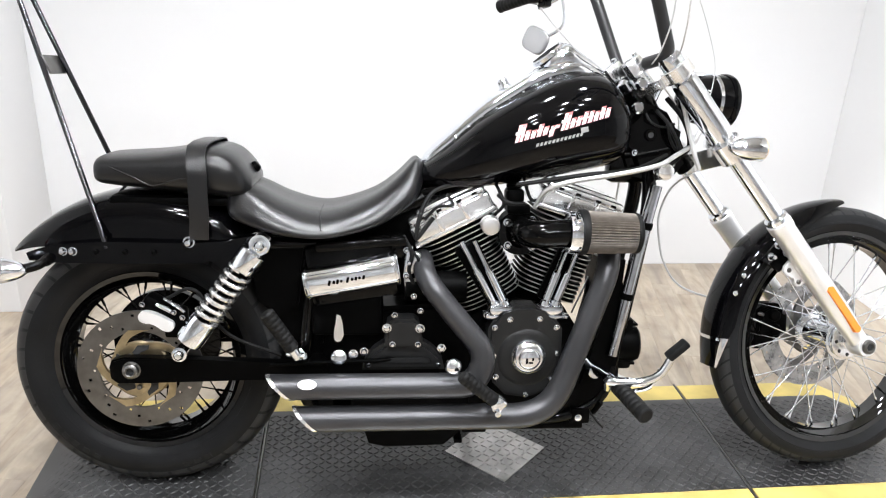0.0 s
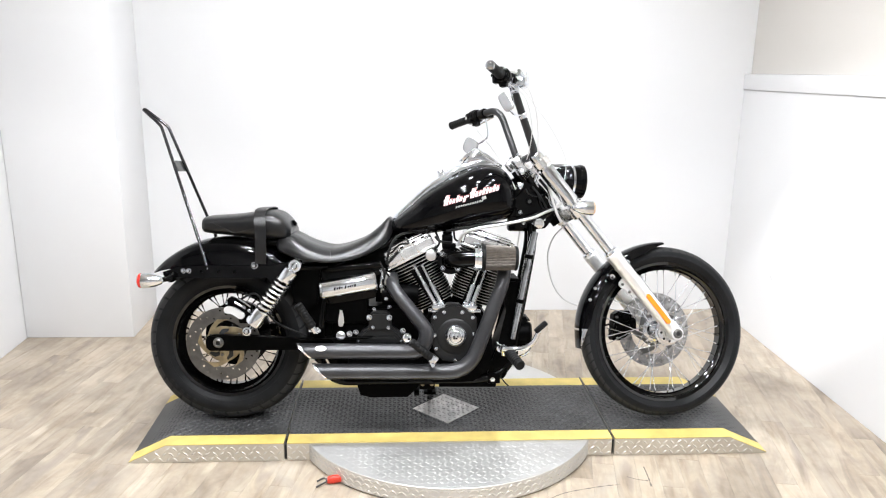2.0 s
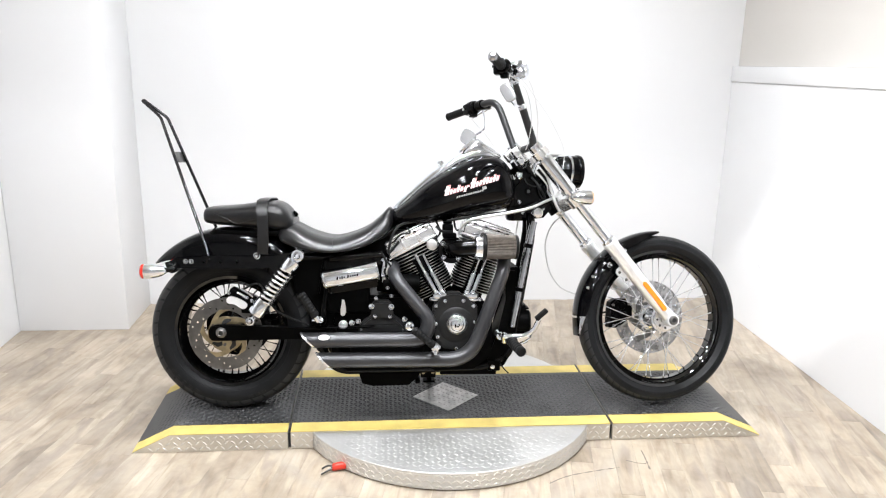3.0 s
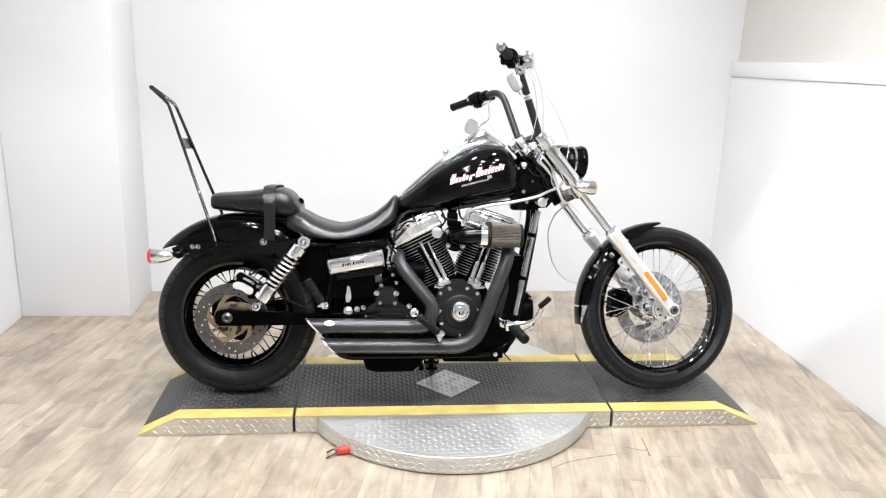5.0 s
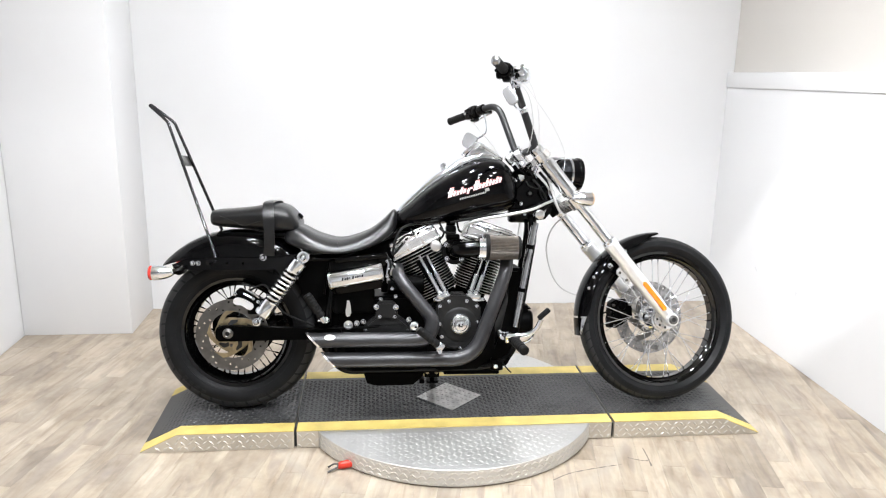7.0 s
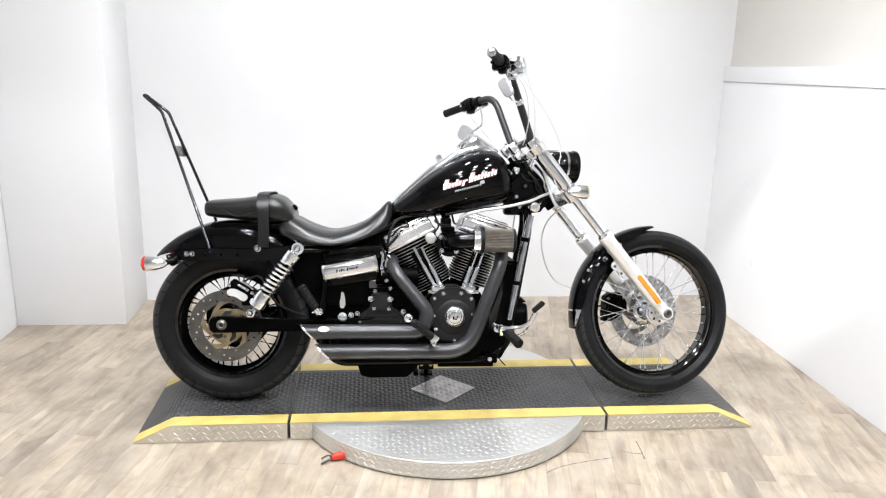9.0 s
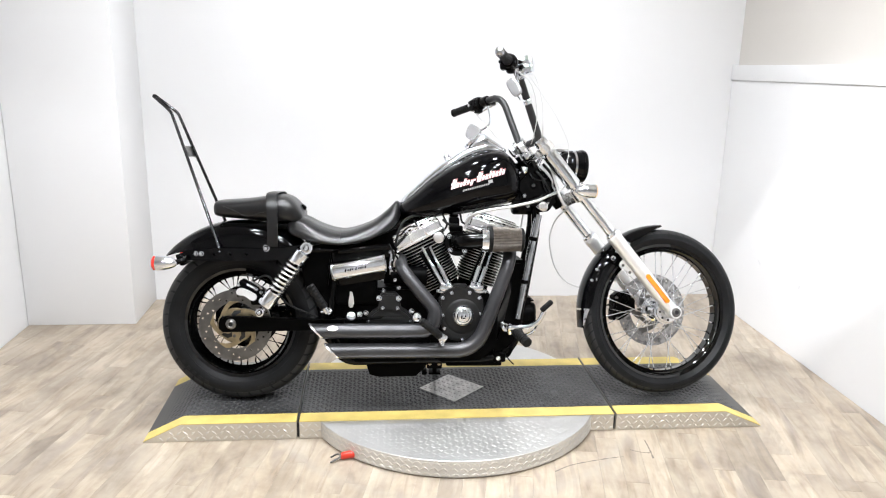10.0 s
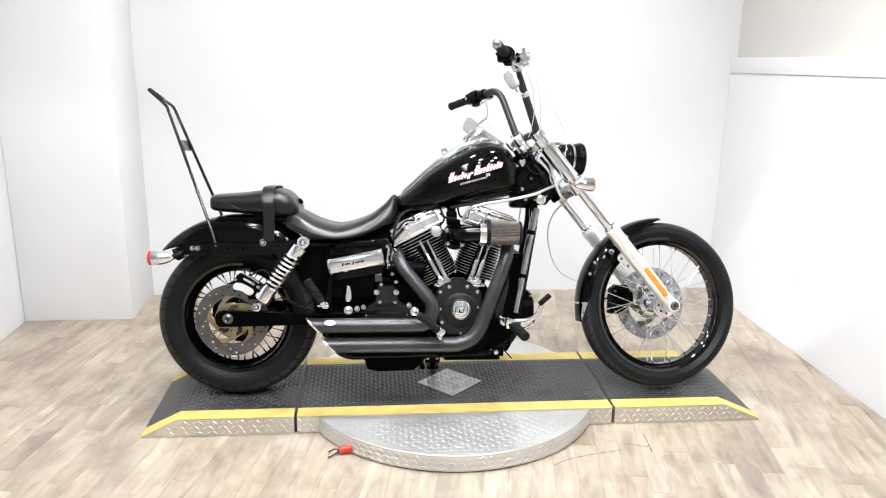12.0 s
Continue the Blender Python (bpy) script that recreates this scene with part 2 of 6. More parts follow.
AMBER = surface("amber_reflector", (0.88, 0.24, 0.012), 0.25, coat=0.5)
PALELENS = surface("pale_amber_lens", (0.80, 0.52, 0.28), 0.15, coat=0.5)
MIRROR = surface("dulled_chrome", (0.42, 0.42, 0.43), 0.24, metal=0.7, vary=0.05, scale=20)
LUG = surface("bright_lugs", (0.60, 0.58, 0.54), 0.44, metal=0.6, vary=0.08, scale=9)
REDLENS = surface("red_lens", (0.62, 0.03, 0.02), 0.2, coat=0.6)
REDGRIP = surface("red_plastic", (0.62, 0.04, 0.02), 0.38, vary=0.1)
PINK = surface("badge_white", (0.86, 0.80, 0.80), 0.35)
REDPAINT = surface("badge_red", (0.48, 0.16, 0.16), 0.35)
SILVERPAINT = surface("badge_silver", (0.5, 0.5, 0.5), 0.3, metal=0.5)
HOSE = surface("braided_hose", (0.74, 0.74, 0.74), 0.34, metal=0.8, vary=0.1, scale=200)
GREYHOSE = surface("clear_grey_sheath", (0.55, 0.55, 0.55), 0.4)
DIFFUSER = glow("lamp_diffuser", (0.936, 0.963, 1.004), LAMP)


def glass_like(name, tint):
    m, n, l, b = nodes_of(name)
    b.inputs["Base Color"].default_value = (*tint, 1)
    b.inputs["Roughness"].default_value = 0.02
    b.inputs["Transmission Weight"].default_value = 0.9
    return m


LENS = glass_like("clear_glass", (0.95, 0.95, 0.95))


# ---- mesh helpers ----
V = Vector


def part(name, bm, material, parent=None, label="", m=None, sharp=38):
    """Links a bmesh as one mesh object under a thing or a part."""
    if m is not None:
        bm.transform(m)
    bmesh.ops.recalc_face_normals(bm, faces=bm.faces)
    me = bpy.data.meshes.new(name)
    bm.to_mesh(me)
    bm.free()
    for p in me.polygons:
        p.use_smooth = True
    me.set_sharp_from_angle(angle=radians(sharp))
    for one in material if isinstance(material, (list, tuple)) else (material,):
        me.materials.append(one)
    ob = new(name, me)
    if parent is not None:
        ob.parent = parent
    if label:
        ob["label"] = label
    return ob


def thing(name, m, label, category, group=""):
    ob = new(name)
    ob.empty_display_size = 0.1
    ob.matrix_world = m
    return tagged(ob, label, category, group)


def join(*bms):
    out = bms[0]
    for other in bms[1:]:
        me = bpy.data.meshes.new("tmp")
        other.to_mesh(me)
        out.from_mesh(me)
        bpy.data.meshes.remove(me)
        other.free()
    return out


def box(cx, cy, cz, sx, sy, sz, bevel=0.003, rot=None, segs=2):
    bm = bmesh.new()
    bmesh.ops.create_cube(bm, size=1.0)
    bmesh.ops.scale(bm, vec=(sx, sy, sz), verts=bm.verts)
    if bevel:
        bmesh.ops.bevel(bm, geom=bm.edges[:], offset=min(bevel, 0.45 * min(sx, sy, sz)), segments=segs, profile=0.5, affect="EDGES")
    bm.transform(Matrix.Translation((cx, cy, cz)) @ (rot.to_4x4() if rot else Matrix.Identity(4)))
    return bm


def loft(rings, caps=True, loop=False):
    """Skins closed rings of equal count."""
    bm = bmesh.new()
    rows = [[bm.verts.new(p) for p in ring] for ring in rings]
    n = len(rows[0])
    pairs = list(zip(rows, rows[1:])) + ([(rows[-1], rows[0])] if loop else [])
    for a, b in pairs:
        for i in range(n):
            bm.faces.new((a[i], a[(i + 1) % n], b[(i + 1) % n], b[i]))
    if caps and not loop:
        bm.faces.new(rows[0][::-1])
        bm.faces.new(rows[-1])
    return bm


def axis_frame(origin, direction):
    q = V(direction).normalized().to_track_quat("Z", "Y")
    return Matrix.Translation(origin) @ q.to_matrix().to_4x4()


def lathe(profile, origin, direction, seg=32, closed=False):
    """Turns (radius, height) pairs round an axis. closed: the profile is a loop, as of a tyre."""
    f = axis_frame(origin, direction)
    bm = bmesh.new()
    rows = []
    for r, h in profile:
        if r < 1e-6:
            rows.append([bm.verts.new(f @ V((0, 0, h)))])
        else:
            rows.append([bm.verts.new(f @ V((r * math.cos(a), r * math.sin(a), h))) for a in (2 * math.pi * k / seg for k in range(seg))])
    pairs = list(zip(rows, rows[1:])) + ([(rows[-1], rows[0])] if closed else [])
    for a, b in pairs:
        for i in range(seg):
            j = (i + 1) % seg
            if len(a) == 1 and len(b) == 1:
                continue
            if len(a) == 1:
                bm.faces.new((a[0], b[j], b[i]))
            elif len(b) == 1:
                bm.faces.new((a[i], a[j], b[0]))
            else:
                bm.faces.new((a[i], a[j], b[j], b[i]))
    return bm


def rod(a, b, r, seg=14, edge=0.0015):
    """A cylinder with softened rims from a to b."""
    a, b = V(a), V(b)
    h = (b - a).length
    e = min(edge, 0.3 * r, 0.3 * h)
    return lathe([(0, 0), (r - e, 0), (r, e), (r, h - e), (r - e, h), (0, h)], a, b - a, seg)


def rounded(pts, radius, steps=7):
    """A polyline with its corners turned into arcs, of one radius or of one for each corner."""
    pts = [V(p) for p in pts]
    radii = radius if isinstance(radius, (list, tuple)) else [radius] * len(pts)
    out = [pts[0]]
    for a, b, c, reach in zip(pts, pts[1:], pts[2:], radii):
        u, w = (a - b), (c - b)
        d = min(reach, 0.48 * u.length, 0.48 * w.length)
        p, q = b + u.normalized() * d, b + w.normalized() * d
        for k in range(steps + 1):
            t = k / steps
            out.append((1 - t) ** 2 * p + 2 * t * (1 - t) * b + t * t * q)
    return out + [pts[-1]]


def curve(pts, steps=8):
    """A smooth line through the points."""
    pts = [V(p) for p in pts]
    ext = [2 * pts[0] - pts[1]] + pts + [2 * pts[-1] - pts[-2]]
    out = []
    for p0, p1, p2, p3 in zip(ext, ext[1:], ext[2:], ext[3:]):
        for k in range(steps):
            t = k / steps
            out.append(0.5 * (2 * p1 + (p2 - p0) * t + (2 * p0 - 5 * p1 + 4 * p2 - p3) * t * t + (3 * p1 - p0 - 3 * p2 + p3) * t ** 3))
    return out + [pts[-1]]


def sweep_rings(pts, r, seg=14):
    pts = [V(p) for p in pts]
    radii = r if isinstance(r, (list, tuple)) else [r] * len(pts)
    t0 = (pts[1] - pts[0]).normalized()
    up = t0.orthogonal().normalized()
    rings = []
    for i, p in enumerate(pts):
        t = (pts[min(i + 1, len(pts) - 1)] - pts[max(i - 1, 0)]).normalized()
        up = (up - t * up.dot(t)).normalized()
        side = t.cross(up)
        rings.append([p + radii[i] * (math.cos(a) * up + math.sin(a) * side) for a in (2 * math.pi * k / seg for k in range(seg))])
    return rings


def tube(pts, r, seg=14):
    return loft(sweep_rings(pts, r, seg))


def plate(outline, y0, y1, bevel=0.002):
    """An (x, z) outline given thickness from y0 to y1."""
    bm = loft([[V((x, y0, z)) for x, z in outline], [V((x, y1, z)) for x, z in outline]])
    if bevel:
        bmesh.ops.bevel(bm, geom=[e for e in bm.edges if abs(e.verts[0].co.y - e.verts[1].co.y) < 1e-6], offset=bevel, segments=2, affect="EDGES")
    return bm


def sgn_pow(c, p):
    return math.copysign(abs(c) ** p, c)


def body(stations, n=28, p=0.75, q=0.75):
    """A rounded body lofted along x: stations of x, bottom, top, half width."""
    rings = []
    for x, zb, zt, w in stations:
        zc, h = (zb + zt) / 2, (zt - zb) / 2
        rings.append([V((x, w * sgn_pow(math.cos(a), p), zc + h * sgn_pow(math.sin(a), q))) for a in (2 * math.pi * k / n for k in range(n))])
    return loft(rings)


def resample(stations, count):
    """Smoothly interpolated stations."""
    out, n = [], len(stations)
    for k in range(count):
        t = k / (count - 1) * (n - 1)
        i = min(int(t), n - 2)
        u = t - i
        row = []
        for c in range(len(stations[0])):
            p0, p1, p2, p3 = (stations[max(0, min(n - 1, j))][c] for j in (i - 1, i, i + 1, i + 2))
            row.append(0.5 * (2 * p1 + (p2 - p0) * u + (2 * p0 - 5 * p1 + 4 * p2 - p3) * u * u + (3 * p1 - p0 - 3 * p2 + p3) * u ** 3))
        out.append(row)
    return out


def bolt(x, z, y, parent, r=0.008, out=0.008, material=None, name="bolt", m=None):
    return part(name, lathe([(0, out * 1.15), (r * 0.6, out * 1.1), (r * 0.95, out * 0.7), (r, 0), (r * 1.25, 0), (r * 1.25, -0.002), (0, -0.002)], (x, y, z), (0, -1, 0), 12), material or CHROME, parent, m=m)

# ---- the room ----
X0, X1, Y0, Y1, ZC = -1.50, 2.34, -4.6, 1.68, 2.8
T = 0.12


def structure(name, bm, material, label, category):
    return tagged(part(name, bm, material, None, sharp=30), label, category, kind="structure")


SX0, SX1, SY0, ZS = -3.6, 4.4, -5.6, 3.4  # the showroom on which the bay opens
YW, YE = -0.6, -1.1  # where the bay's side walls end
def sloped(bm, low, high):
    """Lets the edges between two heights rise a little towards the open front."""
    for v in bm.verts:
        if low < v.co.z < high:
            v.co.z += 0.026 * (Y1 - v.co.y)
    return bm


structure("wall_north", box((X0 + X1) / 2, Y1 + T / 2, ZC / 2 - 0.1, X1 - X0 + 2 * T + 0.3, T, ZC + 0.2, 0), WALL, "plain white painted back wall of the photo bay", "wall")
structure("wall_west", box(X0 - T / 2, (YW + Y1) / 2, ZC / 2 - 0.1, T, Y1 - YW - 0.004, ZC + 0.2, 0), WALL, "plain white painted side wall of the photo bay", "wall")
east = structure("wall_east", sloped(box(X1 + T / 2, (YE + Y1) / 2, 1.286 / 2 - 0.05, T, Y1 - YE - 0.004, 1.286 + 0.1, 0), 1, 2), WALL, "low white side wall below a ledge", "wall")
for y, z, w, h, tilt in ((1.120, 0.360, 0.030, 0.008, 0.5), (0.722, 0.346, 0.014, 0.022, 0.2)):
    part("scuff", box(X1 - 0.0002, y, z, 0.0008, w, h, 0, Matrix.Rotation(tilt, 3, "X")), SCUFF, east, "faint grey scuff on the paint")
structure("wall_east_upper", sloped(box(X1 + 0.03 + T / 2, (YE + Y1) / 2, (ZC + 1.372) / 2, T, Y1 - YE - 0.004, ZC - 1.372, 0), 1, 2), WALL_UPPER, "beige upper side wall set back above the ledge", "wall")
structure("ledge", sloped(box(X1 + 0.066, (YE + Y1) / 2, 1.3290, 0.15, Y1 - YE - 0.006, 0.084, 0.004), 1, 2), WALL, "white painted ledge capping the low side wall", "ledge")
structure("pier", box((X0 - 0.953) / 2 + 0.0, (1.27 + Y1) / 2, ZC / 2, -0.953 - X0 - 0.004, Y1 - 1.27 - 0.004, ZC, 0.004), WALL, "white painted pier standing in the corner", "wall")
structure("ceiling", box((X0 + X1) / 2, (YE + Y1) / 2, ZC + T / 2 + 0.002, X1 - X0 + 0.6, Y1 - YE + 0.3, T, 0), CEILING, "plain white ceiling above the photo bay", "ceiling")
structure("wall_showroom_west", box(SX0 - T / 2, (SY0 + Y1) / 2, ZS / 2, T, Y1 - SY0 + 0.5, ZS, 0), SHOWROOM, "plain light grey wall of the showroom", "wall")
structure("wall_showroom_east", box(SX1 + T / 2, (SY0 + Y1) / 2, ZS / 2, T, Y1 - SY0 + 0.5, ZS, 0), SHOWROOM, "plain light grey wall of the showroom", "wall")
structure("wall_showroom_south", box((SX0 + SX1) / 2, SY0 - T / 2, ZS / 2, SX1 - SX0, T, ZS, 0), SHOWROOM, "plain light grey wall of the showroom", "wall")
structure("wall_showroom_north", box((SX0 + SX1) / 2, Y1 + T * 1.5 + 0.01, ZS / 2, SX1 - SX0, T, ZS, 0), SHOWROOM, "plain light grey wall behind the photo bay", "wall")
structure("ceiling_showroom", box((SX0 + SX1) / 2, (SY0 + Y1) / 2, ZS + T / 2 + 0.002, SX1 - SX0 + 0.3, Y1 - SY0 + 0.5, T, 0), SHOWROOM, "plain ceiling of the showroom", "ceiling")
floor = structure("floor", box((SX0 + SX1) / 2, (SY0 + Y1) / 2, -0.054, SX1 - SX0, Y1 - SY0 + 0.4, 0.1, 0), SUBFLOOR, "greyish oak plank floor laid on the skew", "floor")


def ceiling_lamp():
    lamp = thing("ceiling_light", Matrix.Identity(4), "round white ceiling light with a frosted diffuser, switched on", "lamp", "ceiling lights")
    part("housing", lathe([(0, 0), (0.10, 0), (0.105, -0.01), (0.105, -0.05), (0.095, -0.05), (0.09, -0.035), (0, -0.035)], (0, 0, 0), (0, 0, 1), 32), CEILING, lamp)
    part("diffuser", lathe([(0, -0.048), (0.06, -0.046), (0.088, -0.038), (0.088, -0.036), (0, -0.036)], (0, 0, 0), (0, 0, 1), 32), DIFFUSER, lamp)
    return lamp


first_lamp = ceiling_lamp()
LAMPS = [(-0.20, -0.85), (0.55, -0.85), (1.30, -0.85), (0.15, 0.40), (1.05, 0.40)]
TRACK = [(x, y) for y in (-3.2, -2.1) for x in (-0.5, 0.45, 1.4)]
first_lamp.matrix_basis = Matrix.Translation((*LAMPS[0], ZC))
for x, y in LAMPS[1:]:
    copy_thing(first_lamp, Matrix.Translation((x, y, ZC)))
for x, y in TRACK:
    copy_thing(first_lamp, Matrix.Translation((x, y, ZS)))

# a spotlight on the showroom ceiling throws a bright patch on the low side wall
SPOT_AT, SPOT_TO = V((0.90, -1.90, 3.22)), V((X1, 0.52, 0.74))
aim = (SPOT_TO - SPOT_AT).normalized()
spot = thing("spotlight", Matrix.Translation((SPOT_AT.x, SPOT_AT.y, ZS)), "white ceiling spotlight turned towards the side wall, switched on", "spotlight")
part("base_plate", lathe([(0, 0), (0.045, 0), (0.048, -0.004), (0.048, -0.018), (0.044, -0.022), (0, -0.022)], (0, 0, 0), (0, 0, 1), 28), CEILING, spot)
part("stem", rod((0, 0, -0.02), (0, 0, -0.13), 0.009), CEILING, spot)
head = part("lamp_head", lathe([(0, -0.075), (0.030, -0.072), (0.042, -0.055), (0.048, 0.0), (0.050, 0.050), (0.046, 0.050), (0.043, 0.0), (0, -0.030)], (0, 0, SPOT_AT.z - ZS), aim, 32), CEILING, spot, "white conical lamp head")
beam = bpy.data.lights.new("spot_beam", "SPOT")
beam.energy, beam.spot_size, beam.spot_blend, beam.shadow_soft_size, beam.color = SPOT_POWER, radians(15), 0.55, 0.03, (0.93, 0.96, 1.0)
beam_ob = new("bulb", beam)
beam_ob.parent = spot
beam_ob.matrix_basis = Matrix.Translation((0, 0, SPOT_AT.z - ZS)) @ aim.to_track_quat("-Z", "Y").to_matrix().to_4x4() @ Matrix.Translation((0, 0, -0.06))

# ---- the turntable lift and its ramps ----
H, DEEP = 0.070, 0.548
DISC, DISC_R = (0.607, 0.274), 0.588


def lugs(spots, length, width, height):
    """Raised tread lugs: spots of place, along, across and outward directions, as one mesh."""
    verts, faces = [], []
    for p, u, w, o in spots:
        k = len(verts)
        for a, b, c in ((-1, 0, 0), (0, -1, 0), (1, 0, 0), (0, 1, 0), (-0.45, 0, 1), (0.45, 0, 1)):
            verts.append(p + u * (a * length / 2) + w * (b * width / 2) + o * (c * height))
        faces += [(k, k + 1, k + 4), (k + 1, k + 5, k + 4), (k + 1, k + 2, k + 5), (k + 2, k + 3, k + 5), (k + 3, k + 4, k + 5), (k + 3, k, k + 4)]
    bm = bmesh.new()
    made = [bm.verts.new(v) for v in verts]
    for f in faces:
        bm.faces.new([made[i] for i in f])
    return bm


def grid_spots(x0, x1, y0, y1, step, inside, place, u0, w0, o):
    spots, rows = [], int((y1 - y0) / step) + 1
    for j in range(rows):
        for i in range(int((x1 - x0) / step) + 1):
            x, y = x0 + i * step, y0 + j * step
            if not inside(x, y):
                continue
            s = 1 if (i + j) % 2 else -1
            u = (u0 + s * w0).normalized()
            spots.append((place(x, y), u, o.cross(u), o))
    return spots


def deck_height(x):
    if x < -0.43:
        return max(0.004, H * (x + 0.567) / (0.567 - 0.43))
    if x > 1.67:
        return max(0.004, H * (1.822 - x) / (1.822 - 1.67))
    return H


def sheet_over(x0, x1, y0, y1, lift, thick):
    """A sheet that follows the deck and its slopes."""
    xs = sorted({x0, x1, *[x for x in (-0.43, 1.67) if x0 < x < x1]})
    top = [(x, deck_height(x) + lift + thick) for x in xs]
    low = [(x, deck_height(x) + lift) for x in xs[::-1]]
    return plate(top + low, y0, y1, 0)


def dress(owner, x0, x1):
    """Mat, tape and tread for one length of the deck, with the owner's own place at zero."""
    part("tread_mat", sheet_over(x0, x1, 0.069, DEEP - 0.075, 0.0, 0.0025), MATRUBBER, owner, "black rubber mat with a raised woven tread")
    part("yellow_stripe", sheet_over(x0, x1, -0.001, 0.068, 0.0, 0.0022), YELLOW, owner, "yellow safety tape along the edge")
    part("yellow_stripe", sheet_over(x0, x1, DEEP - 0.074, DEEP, 0.0, 0.0022), YELLOW, owner, "yellow safety tape along the edge")
    spots = []
    step = 0.0175
    for j in range(int((DEEP - 0.15) / step)):
        for i in range(int((x1 - x0 - 0.01) / step) + 1):
            x, y = x0 + 0.008 + i * step, 0.078 + j * step
            tilt = deck_height(x + 0.002) - deck_height(x - 0.002)
            along = V((0.004, 0, tilt)).normalized()
            out = V((-along.z, 0, along.x))
            u = (along + (1 if (i + j) % 2 else -1) * V((0, 0.8, 0))).normalized()
            spots.append((V((x, y, deck_height(x) + 0.0024)), u, out.cross(u), out))
    tagged(part("tread", lugs(spots, 0.021, 0.0078, 0.0024), MATRUBBER, owner, sharp=10), kind="stuff")


def fascia_lugs(x0, x1, y=-0.0003):
    spots = []
    for j, z in enumerate((0.013, 0.034, 0.055)):
        for i in range(int((x1 - x0) / 0.026) + 1):
            x = x0 + 0.012 + i * 0.026 + (0.013 if j % 2 else 0)
            if x > x1 - 0.008 or z > deck_height(x) - 0.008:
                continue
            u = V((1, 0, 0.85 if (i + j) % 2 else -0.85)).normalized()
            spots.append((V((x, y, z)), u, V((0, -1, 0)).cross(u), V((0, -1, 0))))
    return spots


lift = thing("turntable_lift", Matrix.Identity(4), "aluminium turntable platform with rubber tread mat and yellow edge tape", "turntable")
part("deck", plate([(0.006, 0.002), (1.217, 0.002), (1.217, H), (0.006, H)], 0.0, DEEP, 0.001), PLATESIDE, lift)
part("turntable_disc", lathe([(0, H - 0.0015), (DISC_R - 0.002, H - 0.0015), (DISC_R, H - 0.0035), (DISC_R, 0.006), (DISC_R - 0.006, 0.002), (0, 0.002)], (*DISC, 0), (0, 0, 1), 160), [PLATE], lift, "round aluminium diamond-plate turntable")
dress(lift, 0.006, 1.217)


def on_disc(x, y):
    return (x - DISC[0]) ** 2 + (y - DISC[1]) ** 2 < (DISC_R - 0.014) ** 2 and (y < -0.008 or y > DEEP + 0.008)


spots = grid_spots(0.0, 1.2, -0.32, 0.88, 0.0215, on_disc, lambda x, y: V((x, y, H - 0.0016)), V((1, 0, 0)), V((0, 0.8, 0)), V((0, 0, 1)))
tagged(part("disc_tread", lugs(spots, 0.021, 0.0064, 0.0010), PLATE, lift, sharp=10), kind="stuff")
spots = fascia_lugs(0.004, 0.10) + fascia_lugs(1.115, 1.219)
for i in range(92):
    for j, z in enumerate((0.014, 0.034, 0.054)):
        a = math.pi * (1.08 + 0.84 * (i + (0.5 if j % 2 else 0)) / 92)
        o = V((math.cos(a), math.sin(a), 0))
        p = V((DISC[0], DISC[1], z)) + o * (DISC_R - 0.0002)
        if p.y < -0.012:
            t = V((-o.y, o.x, 0))
            u = (t + V((0, 0, 0.85 if (i + j) % 2 else -0.85))).normalized()
            spots.append((p, u, o.cross(u), o))
tagged(part("rim_tread", lugs(spots, 0.024, 0.0075, 0.0022), LUG, lift, sharp=10), kind="stuff")
diamond = [(0.606 + dx, 0.263 + dy) for dx, dy in ((-0.134, 0), (0, -0.131), (0.134, 0), (0, 0.131))]
part("steel_patch", loft([[V((x, y, H + 0.0026)) for x, y in diamond], [V((x, y, H + 0.0052)) for x, y in diamond]]), STEELPLATE, lift, "bare diamond-shaped metal plate let into the mat")


def in_diamond(x, y):
    return abs(x - 0.606) / 0.126 + abs(y - 0.263) / 0.123 < 1


spots = grid_spots(0.48, 0.73, 0.14, 0.39, 0.0195, in_diamond, lambda x, y: V((x, y, H + 0.0051)), V((1, 0, 0)), V((0, 0.8, 0)), V((0, 0, 1)))
tagged(part("patch_tread", lugs(spots, 0.020, 0.0066, 0.0022), STEELPLATE, lift, sharp=10), kind="stuff")

for outline, x0, x1, kind in (
    ([(-0.566, 0.001), (-0.005, 0.001), (-0.005, H), (-0.43, H), (-0.566, 0.004)], -0.566, -0.005, "rear"),
    ([(1.228, 0.001), (1.821, 0.001), (1.821, 0.004), (1.67, H), (1.228, H)], 1.228, 1.821, "front"),
):
    ramp = thing("ramp", Matrix.Identity(4), "aluminium loading ramp with black tread mat under the %s wheel" % kind, "ramp", "loading ramps")
    part("wedge", plate(outline, 0.0, DEEP, 0.0), PLATESIDE, ramp)
    dress(ramp, x0, x1)
    tagged(part("side_tread", lugs(fascia_lugs(x0, x1), 0.024, 0.0075, 0.0022), LUG, ramp, sharp=10), kind="stuff")
    jx = x1 if kind == "rear" else x0
    jc = jx + (0.0055 if kind == "rear" else -0.0055)
    part("hinge_rod", rod((jc, 0.03, H + 0.0005), (jc, DEEP + 0.01, H + 0.0005), 0.0030, 8), STEEL, ramp, "thin steel rod along the joint")
    part("joint_gap", box(jc, DEEP / 2 + 0.006, H / 2 - 0.004, 0.0095, DEEP - 0.012, H - 0.014, 0), GAP, ramp, "dark joint between the platform sections")

